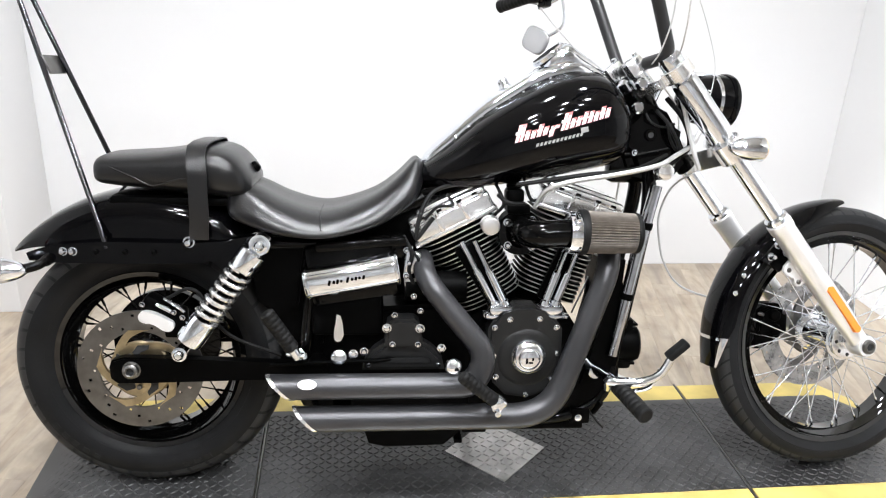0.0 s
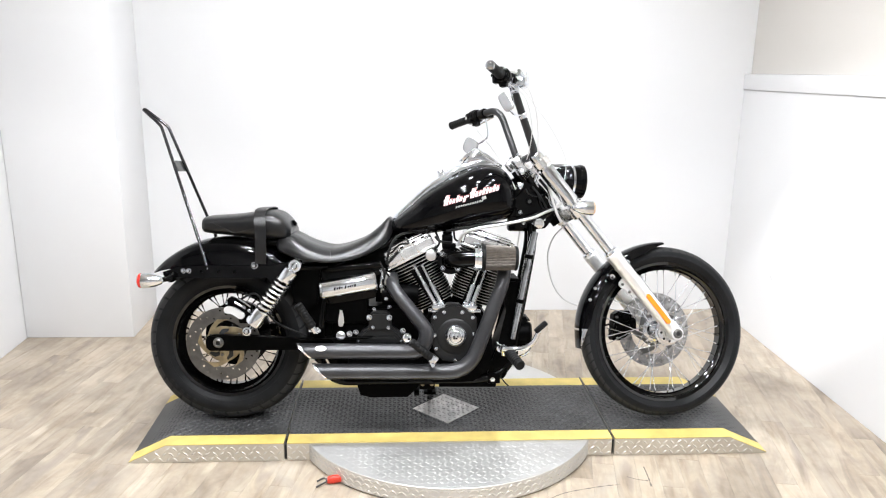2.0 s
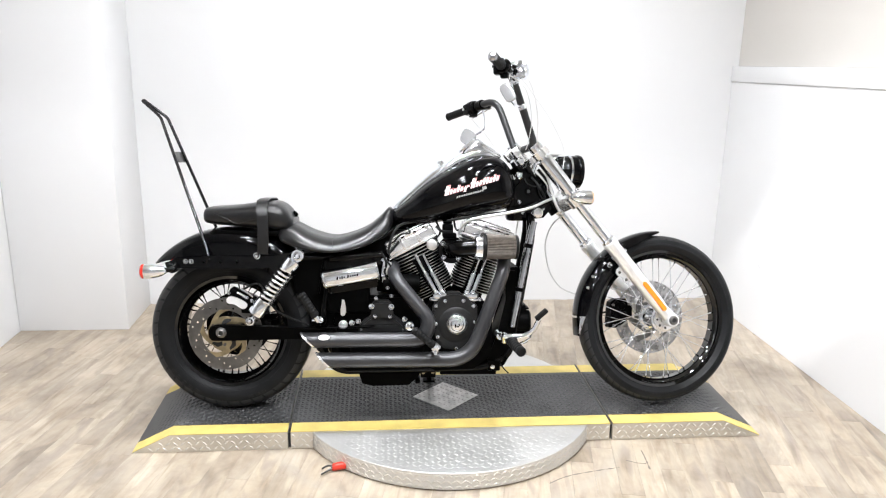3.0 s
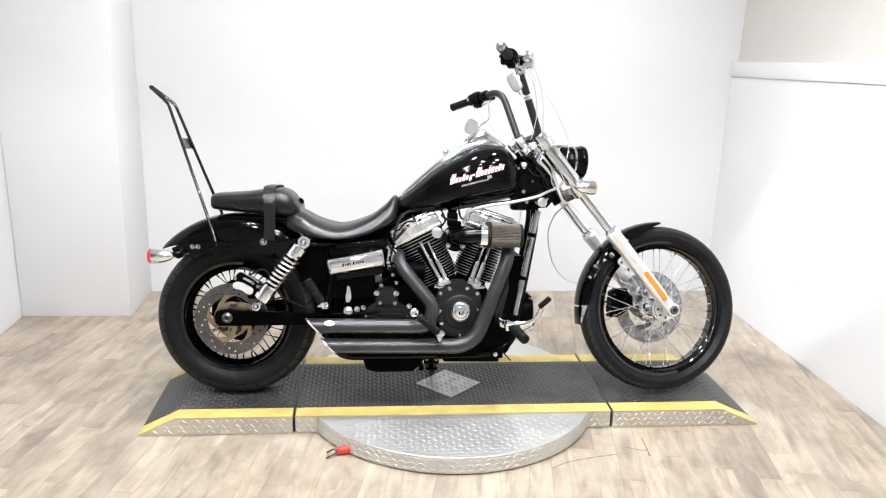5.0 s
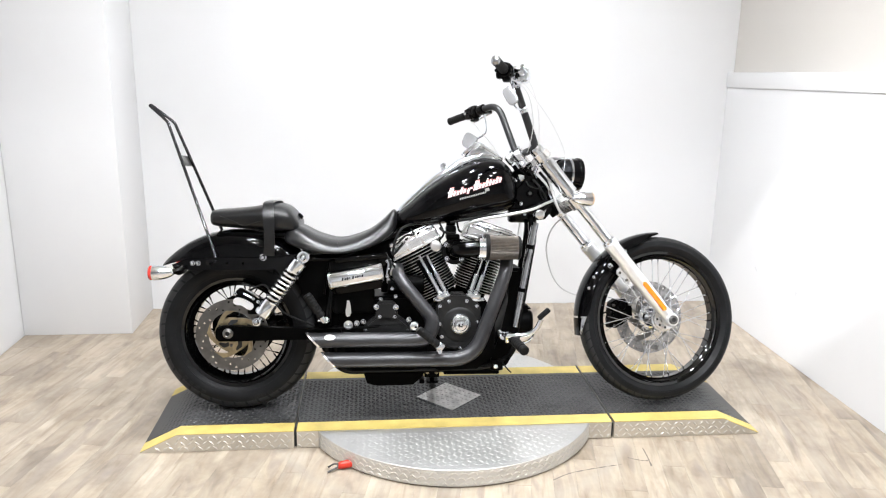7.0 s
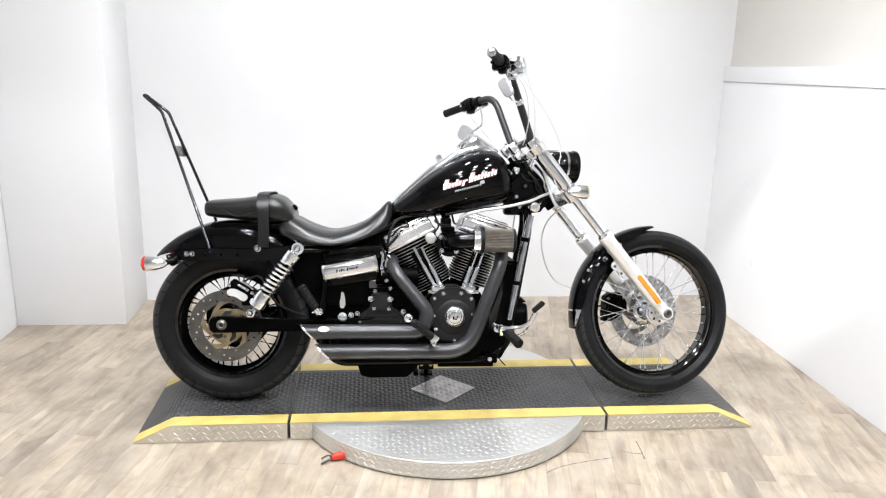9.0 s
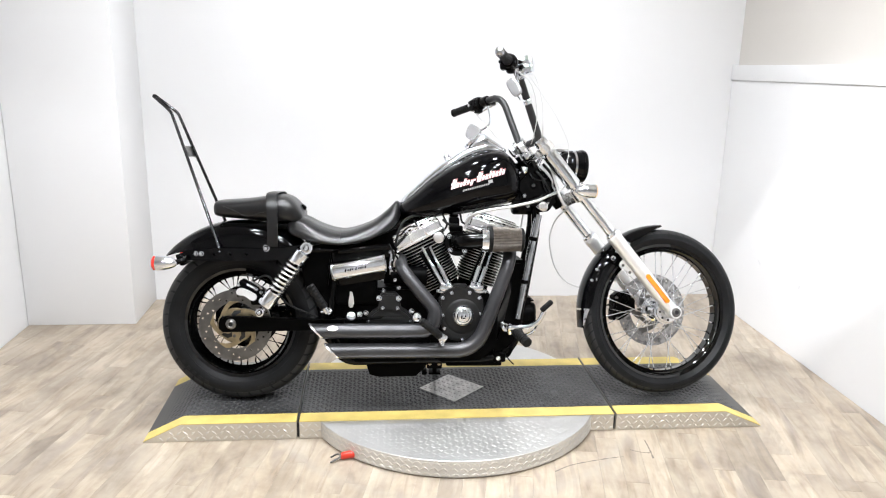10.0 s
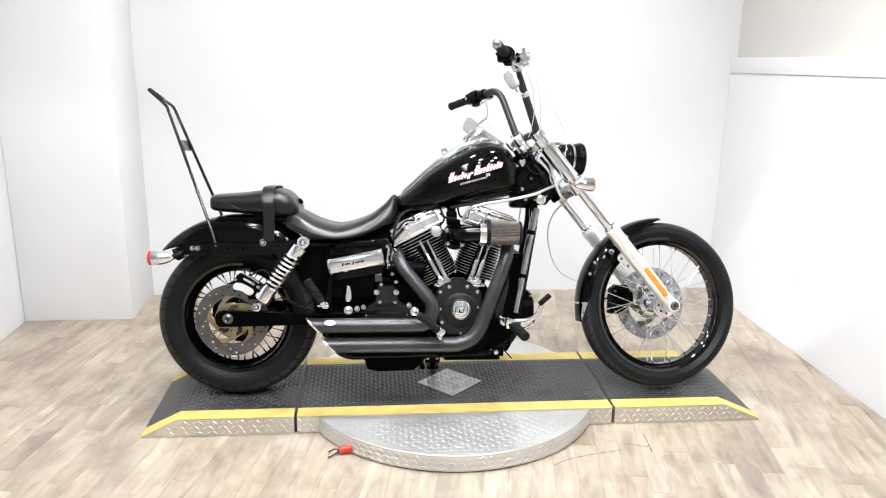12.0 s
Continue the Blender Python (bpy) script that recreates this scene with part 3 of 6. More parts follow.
# ---- red-handled spring clamp on the floor ----
clamp = thing("spring_clamp", pose(0.165, -0.163, 0.004, 0, 0, 12), "small spring clamp with a red plastic handle lying by the turntable", "clamp")
part("handle", body(resample([(-0.002, 0.004, 0.012, 0.004), (0.006, 0.0, 0.024, 0.011), (0.035, 0.0, 0.027, 0.012), (0.058, 0.002, 0.025, 0.011), (0.064, 0.008, 0.016, 0.005)], 14), 16), REDGRIP, clamp, "red plastic handle")
part("jaw", join(tube(curve([(0.004, 0.003, 0.014), (-0.012, 0.008, 0.016), (-0.034, 0.010, 0.006)]), 0.0035, 8), tube(curve([(0.004, -0.003, 0.012), (-0.014, -0.010, 0.008), (-0.040, -0.018, 0.002)]), 0.0035, 8)), STEEL, clamp, "bare steel jaws")
part("spring", tube([V((-0.004 + 0.002 * k / 10, 0.006 * math.cos(k * 0.7), 0.014 + 0.006 * math.sin(k * 0.7))) for k in range(40)], 0.0012, 6), STEEL, clamp)

# ---- the motorcycle ----
BIKE = pose(-0.248, 0.235, H + 0.0015, 0, 0, -1.8) @ pose(0, 0, 0, -9, 0, 0)
bike = thing("motorcycle", BIKE, "black custom cruiser motorcycle with chrome engine leaning on its side stand", "motorcycle")
# the fork, front wheel and bar, turned a little to the left about the steering axis
AX, QX = V((-0.637, 0, 0.771)).normalized(), V((1.659, 0, 0.305))
STEER = Matrix.Translation(QX) @ Matrix.Rotation(0.195, 4, AX) @ Matrix.Translation(-QX)
FRONT = V((1.705, 0, 0.342))
NX = V((0.771, 0, 0.637))


def spoke_mesh(length, r, material):
    bm = lathe([(0, 0), (r * 1.5, 0), (r * 1.5, 0.006), (r, 0.008), (r, length - 0.02), (r * 1.9, length - 0.018), (r * 1.9, length), (0, length)], (0, 0, 0), (0, 0, 1), 7)
    me = bpy.data.meshes.new("spoke")
    bm.to_mesh(me)
    bm.free()
    for p in me.polygons:
        p.use_smooth = True
    me.materials.append(material)
    return me


def lay_spokes(owner, centre, hub_r, rim_r, flange, count, turn, m, material):
    a0 = V((hub_r, flange, 0))
    length = None
    me = None
    for k in range(count):
        side = 1 if k % 2 else -1
        lead = 1 if (k // 2) % 2 else -1
        a = 2 * math.pi * (k + 0.5) / count
        b = a + lead * turn
        p = centre + V((hub_r * math.cos(b), side * flange, hub_r * math.sin(b)))
        q = centre + V((rim_r * math.cos(a), side * 0.012, rim_r * math.sin(a)))
        if me is None:
            length = (q - p).length
            me = spoke_mesh(length, 0.0016, material)
        ob = new("spoke", me)
        ob.parent = owner
        ob.matrix_basis = m @ axis_frame(p, q - p)


def wheel(name, centre, rim_r, rim_w, tyre_r, tyre_w, hub, m, rim_label, tyre_label, flat, tread, well=0.030):
    y = V((0, 1, 0))
    w = rim_w / 2
    rim = part(name, lathe([(rim_r - well, -0.018), (rim_r - well + 0.004, -0.4 * w), (rim_r - 0.012, -0.75 * w), (rim_r - 0.009, -w), (rim_r + 0.002, -w - 0.003), (rim_r + 0.004, -w + 0.003), (rim_r - 0.004, -0.7 * w), (rim_r - 0.016, -0.3 * w), (rim_r - 0.020, 0.0), (rim_r - 0.016, 0.3 * w), (rim_r - 0.004, 0.7 * w), (rim_r + 0.004, w - 0.003), (rim_r + 0.002, w + 0.003), (rim_r - 0.009, w), (rim_r - 0.012, 0.75 * w), (rim_r - well + 0.004, 0.4 * w), (rim_r - well, 0.018)], centre, y, 72, True), RIMBLACK, bike, rim_label, m=m)
    prof = []
    t = tyre_w / 2
    h = tyre_r - rim_r
    for k in range(25):
        a = math.pi * (-0.5 + k / 24) * 1.0
        s, c = math.sin(a), math.cos(a)
        yy = t * math.copysign(abs(s) ** flat, s)
        rr = rim_r + h * (0.35 + 0.65 * abs(c) ** 0.62) if abs(s) < 0.999 else rim_r + 0.35 * h
        prof.append((rr, yy))
    prof = [(rim_r - 0.004, -w + 0.004), (rim_r + 0.10 * h, -w - 0.2 * (t - w))] + prof + [(rim_r + 0.10 * h, w + 0.2 * (t - w)), (rim_r - 0.004, w - 0.004)]
    tyre = part("tyre", lathe(prof, centre, y, 96, True), tread, rim, tyre_label)
    tyre.matrix_basis = m
    hub_r, hub_w = hub
    part("hub", lathe([(0, -hub_w), (0.018, -hub_w), (0.019, -hub_w + 0.012), (hub_r, -hub_w + 0.014), (hub_r + 0.006, -hub_w + 0.017), (hub_r + 0.006, -hub_w + 0.022), (hub_r - 0.008, -hub_w + 0.030), (hub_r - 0.014, 0), (hub_r - 0.008, hub_w - 0.030), (hub_r + 0.006, hub_w - 0.022), (hub_r + 0.006, hub_w - 0.017), (hub_r, hub_w - 0.014), (0.019, hub_w - 0.012), (0.018, hub_w), (0, hub_w)], centre, y, 36), CHROME, rim, m=m)
    return rim


def brake_disc(owner, centre, y, r0, r1, hub_r, arms, m, carrier, metal):
    """A drilled disc: a ring whose holes go through it, on a carrier with arms."""
    bm = bmesh.new()
    nt, rad = 100, [r0 + (r1 - r0) * f for f in (0, 0.16, 0.30, 0.42, 0.58, 0.70, 0.84, 1.0)]
    for face_y in (y - 0.0025, y + 0.0025):
        rows = [[bm.verts.new(centre + V((r * math.cos(2 * math.pi * k / nt), face_y, r * math.sin(2 * math.pi * k / nt)))) for k in range(nt)] for r in rad]
        for i in range(len(rad) - 1):
            for k in range(nt):
                if (i == 1 and k % 10 in (0,)) or (i == 3 and k % 10 in (3,)) or (i == 5 and k % 10 in (6,)):
                    continue
                j = (k + 1) % nt
                bm.faces.new((rows[i][k], rows[i][j], rows[i + 1][j], rows[i + 1][k]))
    bm.verts.ensure_lookup_table()
    n = nt * len(rad)
    for row in (0, len(rad) - 1):
        for k in range(nt):
            j = (k + 1) % nt
            bm.faces.new((bm.verts[row * nt + k], bm.verts[row * nt + j], bm.verts[n + row * nt + j], bm.verts[n + row * nt + k]))
    part("brake_disc", bm, metal, owner, "drilled bare steel brake disc", m=m)
    bm = lathe([(0.02, -0.004), (hub_r, -0.004), (hub_r + 0.004, 0), (hub_r, 0.004), (0.02, 0.004)], centre + V((0, y, 0)), (0, 1, 0), 40, True)
    for k in range(arms):
        left, right = [], []
        for s in range(9):
            u = s / 8
            r, a = hub_r - 0.006 + u * (r0 + 0.012 - hub_r), 2 * math.pi * k / arms - 0.95 * u
            h = (0.023 - 0.008 * math.sin(math.pi * u)) / r
            left.append((centre.x + r * math.cos(a + h), centre.z + r * math.sin(a + h)))
            right.append((centre.x + r * math.cos(a - h), centre.z + r * math.sin(a - h)))
        bm = join(bm, plate(left + right[::-1], y - 0.0045, y + 0.0045, 0.001))
    part("disc_carrier", bm, carrier, owner, m=m)


I4 = Matrix.Identity(4)
REAR = V((0.018, 0.0, 0.308))
rear_wheel = wheel("rear_wheel", REAR, 0.213, 0.115, 0.308, 0.156, (0.05, 0.090), I4, "gloss black rear rim with wire spokes", "wide black rear tyre", 0.78, tyre_rubber("rear_tyre_rubber", REAR, 0.308, 38, 90, 0.885, 0.034, 0.0072), 0.035)
lay_spokes(rear_wheel, REAR, 0.052, 0.181, 0.058, 40, 0.62, I4, GLOSSBLK)
brake_disc(rear_wheel, REAR + V((-0.010, 0, 0)), -0.106, 0.090, 0.138, 0.064, 5, I4, BRASS, STEEL)
for k in range(5):
    a = 2 * math.pi * k / 5 + 0.35
    pts = [(REAR.x - 0.010 + r * math.cos(a + d), REAR.z + r * math.sin(a + d)) for r, d in ((0.030, 0.10), (0.042, -0.10), (0.054, -0.42), (0.063, -0.40), (0.058, 0.02), (0.045, 0.30))]
    part("carrier_slot", plate(pts, -0.1142, -0.1100, 0), GAP, rear_wheel)
    part("disc_bolt", rod((REAR.x - 0.010 + 0.040 * math.cos(a + 0.5), -0.118, REAR.z + 0.040 * math.sin(a + 0.5)), (REAR.x - 0.010 + 0.040 * math.cos(a + 0.5), -0.111, REAR.z + 0.040 * math.sin(a + 0.5)), 0.006, 10), STEEL, rear_wheel)
part("belt_pulley", lathe([(0.03, 0.086), (0.125, 0.086), (0.130, 0.088), (0.130, 0.112), (0.125, 0.114), (0.105, 0.112), (0.10, 0.10), (0.03, 0.10)], REAR, (0, 1, 0), 64, True), GLOSSBLK, rear_wheel)
# raised lettering blocks round the rear tyre's wall
for a in (3.75, 3.86, 3.97, 4.08, 4.19, 5.0, 5.1, 5.2):
    c = REAR + 0.262 * V((math.cos(a), 0, math.sin(a)))
    part("tyre_mark", box(c.x, -0.0776, c.z, 0.016, 0.002, 0.011, 0.0006, Matrix.Rotation(-(a + math.pi / 2), 3, "Y"), 1), MARKGREY, rear_wheel)
front_wheel = wheel("front_wheel", FRONT, 0.272, 0.060, 0.334, 0.090, (0.046, 0.075), STEER, "gloss black laced front rim", "narrow black front tyre", 0.72, tyre_rubber("front_tyre_rubber", FRONT, 0.334, 60, 160, 0.945, 0.034, 0.0096))
lay_spokes(front_wheel, FRONT, 0.050, 0.246, 0.046, 40, 0.75, STEER, CHROME)
brake_disc(front_wheel, FRONT, 0.066, 0.098, 0.150, 0.060, 5, STEER, STEEL, DISCSTEEL)
part("hub_flange", lathe([(0.016, 0), (0.042, 0), (0.046, 0.002), (0.046, 0.007), (0.040, 0.010), (0.016, 0.010)], FRONT + V((0, -0.074, 0)), (0, 1, 0), 40, True), POLISHED, front_wheel, "polished hub flange", m=STEER)
part("axle_spacer", lathe([(0.010, 0), (0.017, 0), (0.018, 0.002), (0.018, 0.024), (0.010, 0.024)], FRONT + V((0, -0.100, 0)), (0, 1, 0), 28, True), CHROME, front_wheel, m=STEER)
for k in range(8):
    a = 2 * math.pi * k / 8
    c = FRONT + 0.034 * V((math.cos(a), 0, math.sin(a)))
    bolt(c.x, c.z, -0.0742, front_wheel, 0.0040, 0.002, GAP, "hub_hole", STEER)

# frame
frame_part = part("frame", join(
    tube(rounded([(1.16, 0.0, 0.90), (0.95, 0, 0.80), (0.66, 0, 0.715), (0.40, 0, 0.60)], 0.06), 0.024, 12),
    tube(rounded([(1.165, -0.03, 0.80), (1.175, -0.055, 0.70), (1.092, -0.075, 0.215), (1.00, -0.085, 0.168), (0.42, -0.085, 0.160), (0.36, -0.095, 0.25), (0.40, -0.095, 0.59)], 0.06), 0.017, 12),
    tube(rounded([(1.165, 0.03, 0.80), (1.175, 0.055, 0.70), (1.092, 0.075, 0.215), (1.00, 0.085, 0.168), (0.42, 0.085, 0.160), (0.36, 0.095, 0.25), (0.40, 0.095, 0.59)], 0.06), 0.017, 12),
    tube(rounded([(0.64, -0.06, 0.70), (0.42, -0.100, 0.60), (0.29, -0.10, 0.60), (0.12, -0.098, 0.585)], 0.05), 0.015, 12),
    tube(rounded([(0.64, 0.06, 0.70), (0.42, 0.100, 0.60), (0.29, 0.10, 0.60), (0.12, 0.098, 0.585)], 0.05), 0.015, 12),
    rod((1.205, 0, 0.82), (1.125, 0, 0.955), 0.038, 24),
    box(1.13, 0, 0.80, 0.10, 0.05, 0.13, 0.012),
    rod((0.36, -0.10, 0.25), (0.36, 0.10, 0.25), 0.014),
    rod((0.40, -0.10, 0.50), (0.40, 0.10, 0.50), 0.014),
), GLOSSBLK, bike, "gloss black tubular frame")
part("downtube_cover", tube(rounded([(1.178, -0.076, 0.738), (1.146, -0.084, 0.590), (1.098, -0.092, 0.330)], 0.05), 0.0145, 14), SMOKE, frame_part, "smoked chrome sleeve on the downtube")
for z in (0.645, 0.475):
    x = 1.098 + (z - 0.33) * 0.184
    part("cable_clip", rod((x - 0.0015, -0.086, z - 0.008), (x + 0.0015, -0.086, z + 0.008), 0.0172, 14), MATT, frame_part)
regulator = part("voltage_regulator", box(1.135, 0.0, 0.345, 0.05, 0.13, 0.13, 0.010), MATT, bike, "finned black regulator on the front downtubes")
for k in range(6):
    part("cooling_fin", box(1.160, 0.0, 0.295 + 0.02 * k, 0.018, 0.125, 0.006, 0.002), MATT, regulator)
part("regulator_bracket", box(1.10, -0.03, 0.27, 0.05, 0.10, 0.05, 0.006), MATT, bike)

# rear swingarm, axle, shocks
swing = part("swingarm", join(
    plate([(-0.050, 0.325), (-0.044, 0.342), (-0.02, 0.349), (0.08, 0.346), (0.30, 0.336), (0.42, 0.33), (0.42, 0.295), (0.30, 0.295), (0.02, 0.289), (-0.035, 0.288), (-0.048, 0.300)], -0.142, -0.116, 0.004),
    plate([(-0.050, 0.325), (-0.044, 0.342), (-0.02, 0.349), (0.08, 0.346), (0.30, 0.336), (0.42, 0.33), (0.42, 0.295), (0.30, 0.295), (0.02, 0.289), (-0.035, 0.288), (-0.048, 0.300)], 0.118, 0.142, 0.004),
    rod((0.40, -0.14, 0.312), (0.40, 0.14, 0.312), 0.026, 20),
    box(0.33, 0, 0.312, 0.03, 0.24, 0.04, 0.006),
), MATT, bike, "black steel swingarm")
part("axle_nut", lathe([(0.0085, 0.003), (0.0085, 0.013), (0.0105, 0.0145), (0.0145, 0.013), (0.0165, 0.011), (0.017, 0.002), (0.020, 0.001), (0.020, -0.001), (0.0085, -0.001)], (-0.002, -0.142, 0.320), (0, -1, 0), 24, True), STEEL, swing, "dull steel axle nut")
part("axle_bore", lathe([(0, 0.006), (0.0086, 0.006), (0.0086, 0), (0, 0)], (-0.002, -0.142, 0.320), (0, -1, 0), 20), GAP, swing)


def shock(y):
    s = -1 if y < 0 else 1
    top, low = V((0.288, y, 0.613)), V((0.113, y, 0.372))
    d = (low - top).normalized()
    f = axis_frame(top, d)
    unit = part("shock_absorber", lathe([(0, 0.03), (0.013, 0.03), (0.013, 0.23), (0.017, 0.235), (0.017, 0.262), (0, 0.262)], top, d, 20), MATT, bike, "coil-over rear shock with a polished spring")
    part("upper_cup", lathe([(0, 0.016), (0.024, 0.018), (0.0295, 0.022), (0.0305, 0.028), (0.0305, 0.064), (0.0285, 0.068), (0.020, 0.068), (0, 0.068)], top, d, 40), CHROME, unit)
    part("lower_cup", lathe([(0, 0.206), (0.027, 0.206), (0.0285, 0.210), (0.0285, 0.214), (0.0298, 0.216), (0.0298, 0.262), (0.0285, 0.268), (0, 0.268)], top, d, 40), CHROME, unit)
    pts = []
    turns, z0, z1 = 8.0, 0.068, 0.209
    for k in range(int(turns * 18) + 1):
        a = 2 * math.pi * k / 18
        pts.append(f @ V((0.0262 * math.cos(a), 0.0262 * math.sin(a), z0 + (z1 - z0) * k / (turns * 18))))
    part("spring", tube(pts, 0.0050, 8), POLISHED, unit, "polished coil spring")
    for c, r in ((top, 0.0225), (low, 0.015)):
        part("eye", rod(c - V((0, 0.016, 0)), c + V((0, 0.016, 0)), r, 24), CHROME, unit)
        part("acorn_nut", lathe([(0, 0.016), (0.006, 0.0155), (0.010, 0.011), (0.0115, 0.004), (0.016, 0.003), (0.016, 0.0), (0, 0)], c + V((0, s * 0.016, 0)), (0, s, 0), 20), CHROME, unit)
    part("shock_stud", rod((top.x, y + s * 0.01, top.z), (top.x, s * 0.10, top.z), 0.009), MATT, unit)


shock(-0.168)
shock(0.168)
# rear caliper
caliper = part("rear_caliper", join(box(0.064, -0.112, 0.456, 0.085, 0.05, 0.036, 0.012, Matrix.Rotation(0.55, 3, "Y")), box(0.095, -0.12, 0.425, 0.05, 0.03, 0.07, 0.008)), MATT, bike, "black rear brake caliper")
spine = curve([(0.034, 0, 0.4435), (0.048, 0, 0.4425), (0.066, 0, 0.4345), (0.082, 0, 0.4235)], 5)
upper_edge, lower_edge = [], []
for k, p in enumerate(spine):
    t = (spine[min(k + 1, len(spine) - 1)] - spine[max(k - 1, 0)]).normalized()
    o = V((-t.z, 0, t.x)) * (0.0135 - 0.0012 * math.sin(math.pi * k / (len(spine) - 1)))
    upper_edge.append((p + o).xz)
    lower_edge.append((p - o).xz)
first, last = spine[0], spine[-1]
cap_a = [(first.x + 0.0135 * math.cos(a), first.z + 0.0135 * math.sin(a)) for a in (radians(d) for d in (245, 220, 195, 170, 145, 120))]
cap_b = [(last.x + 0.0135 * math.cos(a), last.z + 0.0135 * math.sin(a)) for a in (radians(d) for d in (30, 5, -20, -45, -70, -95))]
kidney = [tuple(p) for p in upper_edge] + cap_b + [tuple(p) for p in lower_edge[::-1]] + cap_a
part("caliper_cover", plate(kidney, -0.152, -0.132, 0.004), SILVER, caliper, "polished kidney-shaped caliper cover")
for x, z in ((0.028, 0.470), (0.094, 0.452), (0.112, 0.440)):
    bolt(x, z, -0.140, caliper, 0.005, 0.006, CHROME, "caliper_bolt")
part("pad_pin", rod((0.060, -0.146, 0.474), (0.092, -0.146, 0.456), 0.005, 10), CHROME, caliper)
part("bleed_pipe", tube(curve([(0.075, -0.14, 0.485), (0.10, -0.142, 0.470), (0.118, -0.142, 0.455)]), 0.004, 8), CHROME, caliper)
part("brake_line", tube(curve([(0.075, -0.13, 0.48), (0.14, -0.13, 0.50), (0.20, -0.12, 0.40), (0.32, -0.11, 0.34)]), 0.004, 8), RUBBER, caliper)


# rear fender
def fender(name, centre, r_of, a0, a1, wide, skirt, m, material, label, steps=40, thick=0.0025, parent=None, share=(0.0, 1.0), grow=0.0, tail=0.0, strip=False):
    rings = []
    for k in range(steps + 1):
        t = share[0] + (share[1] - share[0]) * k / steps
        a = radians(a0 + (a1 - a0) * t)
        d = V((math.cos(a), 0, math.sin(a)))
        r, e = r_of(t) + grow, min(1.0, 2.6 * t + 0.05, 12 * (1.02 - t))
        sk = skirt * (0.30 + 0.70 * e)
        end = min(1.0, 5 * t + 0.06)
        half, drop = wide * (0.45 + 0.55 * end ** 0.5), 0.2 + 0.8 * end
        sk = max(sk * end ** 0.5, 0.036 * drop)
        if tail:
            shrink = min(1.0, 0.06 + (max(0.0, 1 - t) / tail) ** 0.9)
            sk, drop, half = sk * shrink, drop * shrink, half * (0.55 + 0.45 * shrink)
        half, sk = half + grow, sk + 0.5 * grow
        sec = [(-half, r - sk), (-half, r - max(0.6 * sk, 0.035 * drop)), (-half * 0.97, r - 0.032 * drop), (-half * 0.86, r - 0.014 * drop), (-half * 0.6, r - 0.004 * drop), (-half * 0.3, r), (0, r + 0.001)]
        sec = sec[:4] if strip else sec + [(-y, q) for y, q in sec[-2::-1]]
        inner = [(y * (half - thick) / half, q - (thick if abs(y) < half * 0.95 else 0)) for y, q in sec[::-1]]
        rings.append([centre + V((0, y, 0)) + d * q for y, q in sec + inner])
    return part(name, loft(rings), material, parent or bike, label, m=m, sharp=50)


def rear_r(t):
    return 0.366 + 0.034 * min(1, t * 1.25) - 0.010 * max(0, t - 0.85) / 0.15


rear_fender = fender("rear_fender", V((0, 0, 0.321)), rear_r, 136, 38, 0.112, 0.105, I4, PAINT, "gloss black bobbed rear fender")
part("inner_mudguard", join(plate([(0.335, 0.30), (0.31, 0.44), (0.25, 0.56), (0.24, 0.61), (0.41, 0.62), (0.42, 0.36), (0.40, 0.30)], -0.088, 0.088, 0.006), plate([(0.300, 0.60), (0.255, 0.575), (0.270, 0.47), (0.315, 0.43), (0.36, 0.46), (0.38, 0.60)], -0.112, -0.08, 0.006)), MATT, bike, "black inner mudguard ahead of the rear wheel")
strut = part("fender_strut", plate([(-0.200, 0.566), (-0.205, 0.582), (-0.15, 0.600), (-0.05, 0.608), (0.10, 0.606), (0.20, 0.606), (0.27, 0.628), (0.305, 0.632), (0.308, 0.600), (0.25, 0.580), (0.15, 0.562), (0.00, 0.560), (-0.15, 0.562)], -0.136, -0.116, 0.004), PAINT, bike, "gloss black fender strut")
part("fender_strut", plate([(-0.200, 0.566), (-0.205, 0.582), (-0.15, 0.600), (-0.05, 0.608), (0.10, 0.606), (0.20, 0.606), (0.27, 0.628), (0.305, 0.632), (0.308, 0.600), (0.25, 0.580), (0.15, 0.562), (0.00, 0.560), (-0.15, 0.562)], 0.116, 0.136, 0.004), PAINT, bike, "gloss black fender strut")
for x, z in ((-0.128, 0.587), (-0.108, 0.587)):
    bolt(x, z, -0.137, strut, 0.0075, 0.010)
bolt(0.133, 0.609, -0.137, strut, 0.010, 0.014)
for k in (-0.06, 0.0, 0.06):
    bolt(k, 0.586, -0.141, strut, 0.004, 0.003, MATT, "rivet")


def bullet(name, c, d, lens, lens_label, m, parent, proud=0.0):
    """A chrome bullet lamp whose lens faces along d."""
    lamp = part(name, lathe([(0, -0.052), (0.007, -0.050), (0.015, -0.040), (0.022, -0.022), (0.0265, 0.0), (0.0275, 0.018), (0.0275, 0.026), (0.024, 0.026), (0.022, 0.02), (0, 0.02)], c, d, 28), CHROME, parent, "chrome bullet turn signal", m=m)
    part("lens", lathe([(0.0262, 0.022), (0.0266, 0.028 + proud), (0.023, 0.032 + proud), (0.012, 0.034 + proud), (0, 0.0345 + proud), (0, 0.022)], c, d, 28), lens, lamp, lens_label, m=m)
    return lamp


for s in (-1, 1):
    lamp = bullet("turn_signal", (-0.232, s * 0.19, 0.558), (-1, 0, -0.02), REDLENS, "red lens", I4, bike, 0.007)
    part("signal_bracket", tube(curve([(-0.190, s * 0.185, 0.560), (-0.165, s * 0.165, 0.566), (-0.16, s * 0.126, 0.578)]), 0.010, 10), GLOSSBLK, lamp)
part("tail_light_bracket", box(-0.205, 0, 0.545, 0.02, 0.10, 0.03, 0.006), MATT, bike)

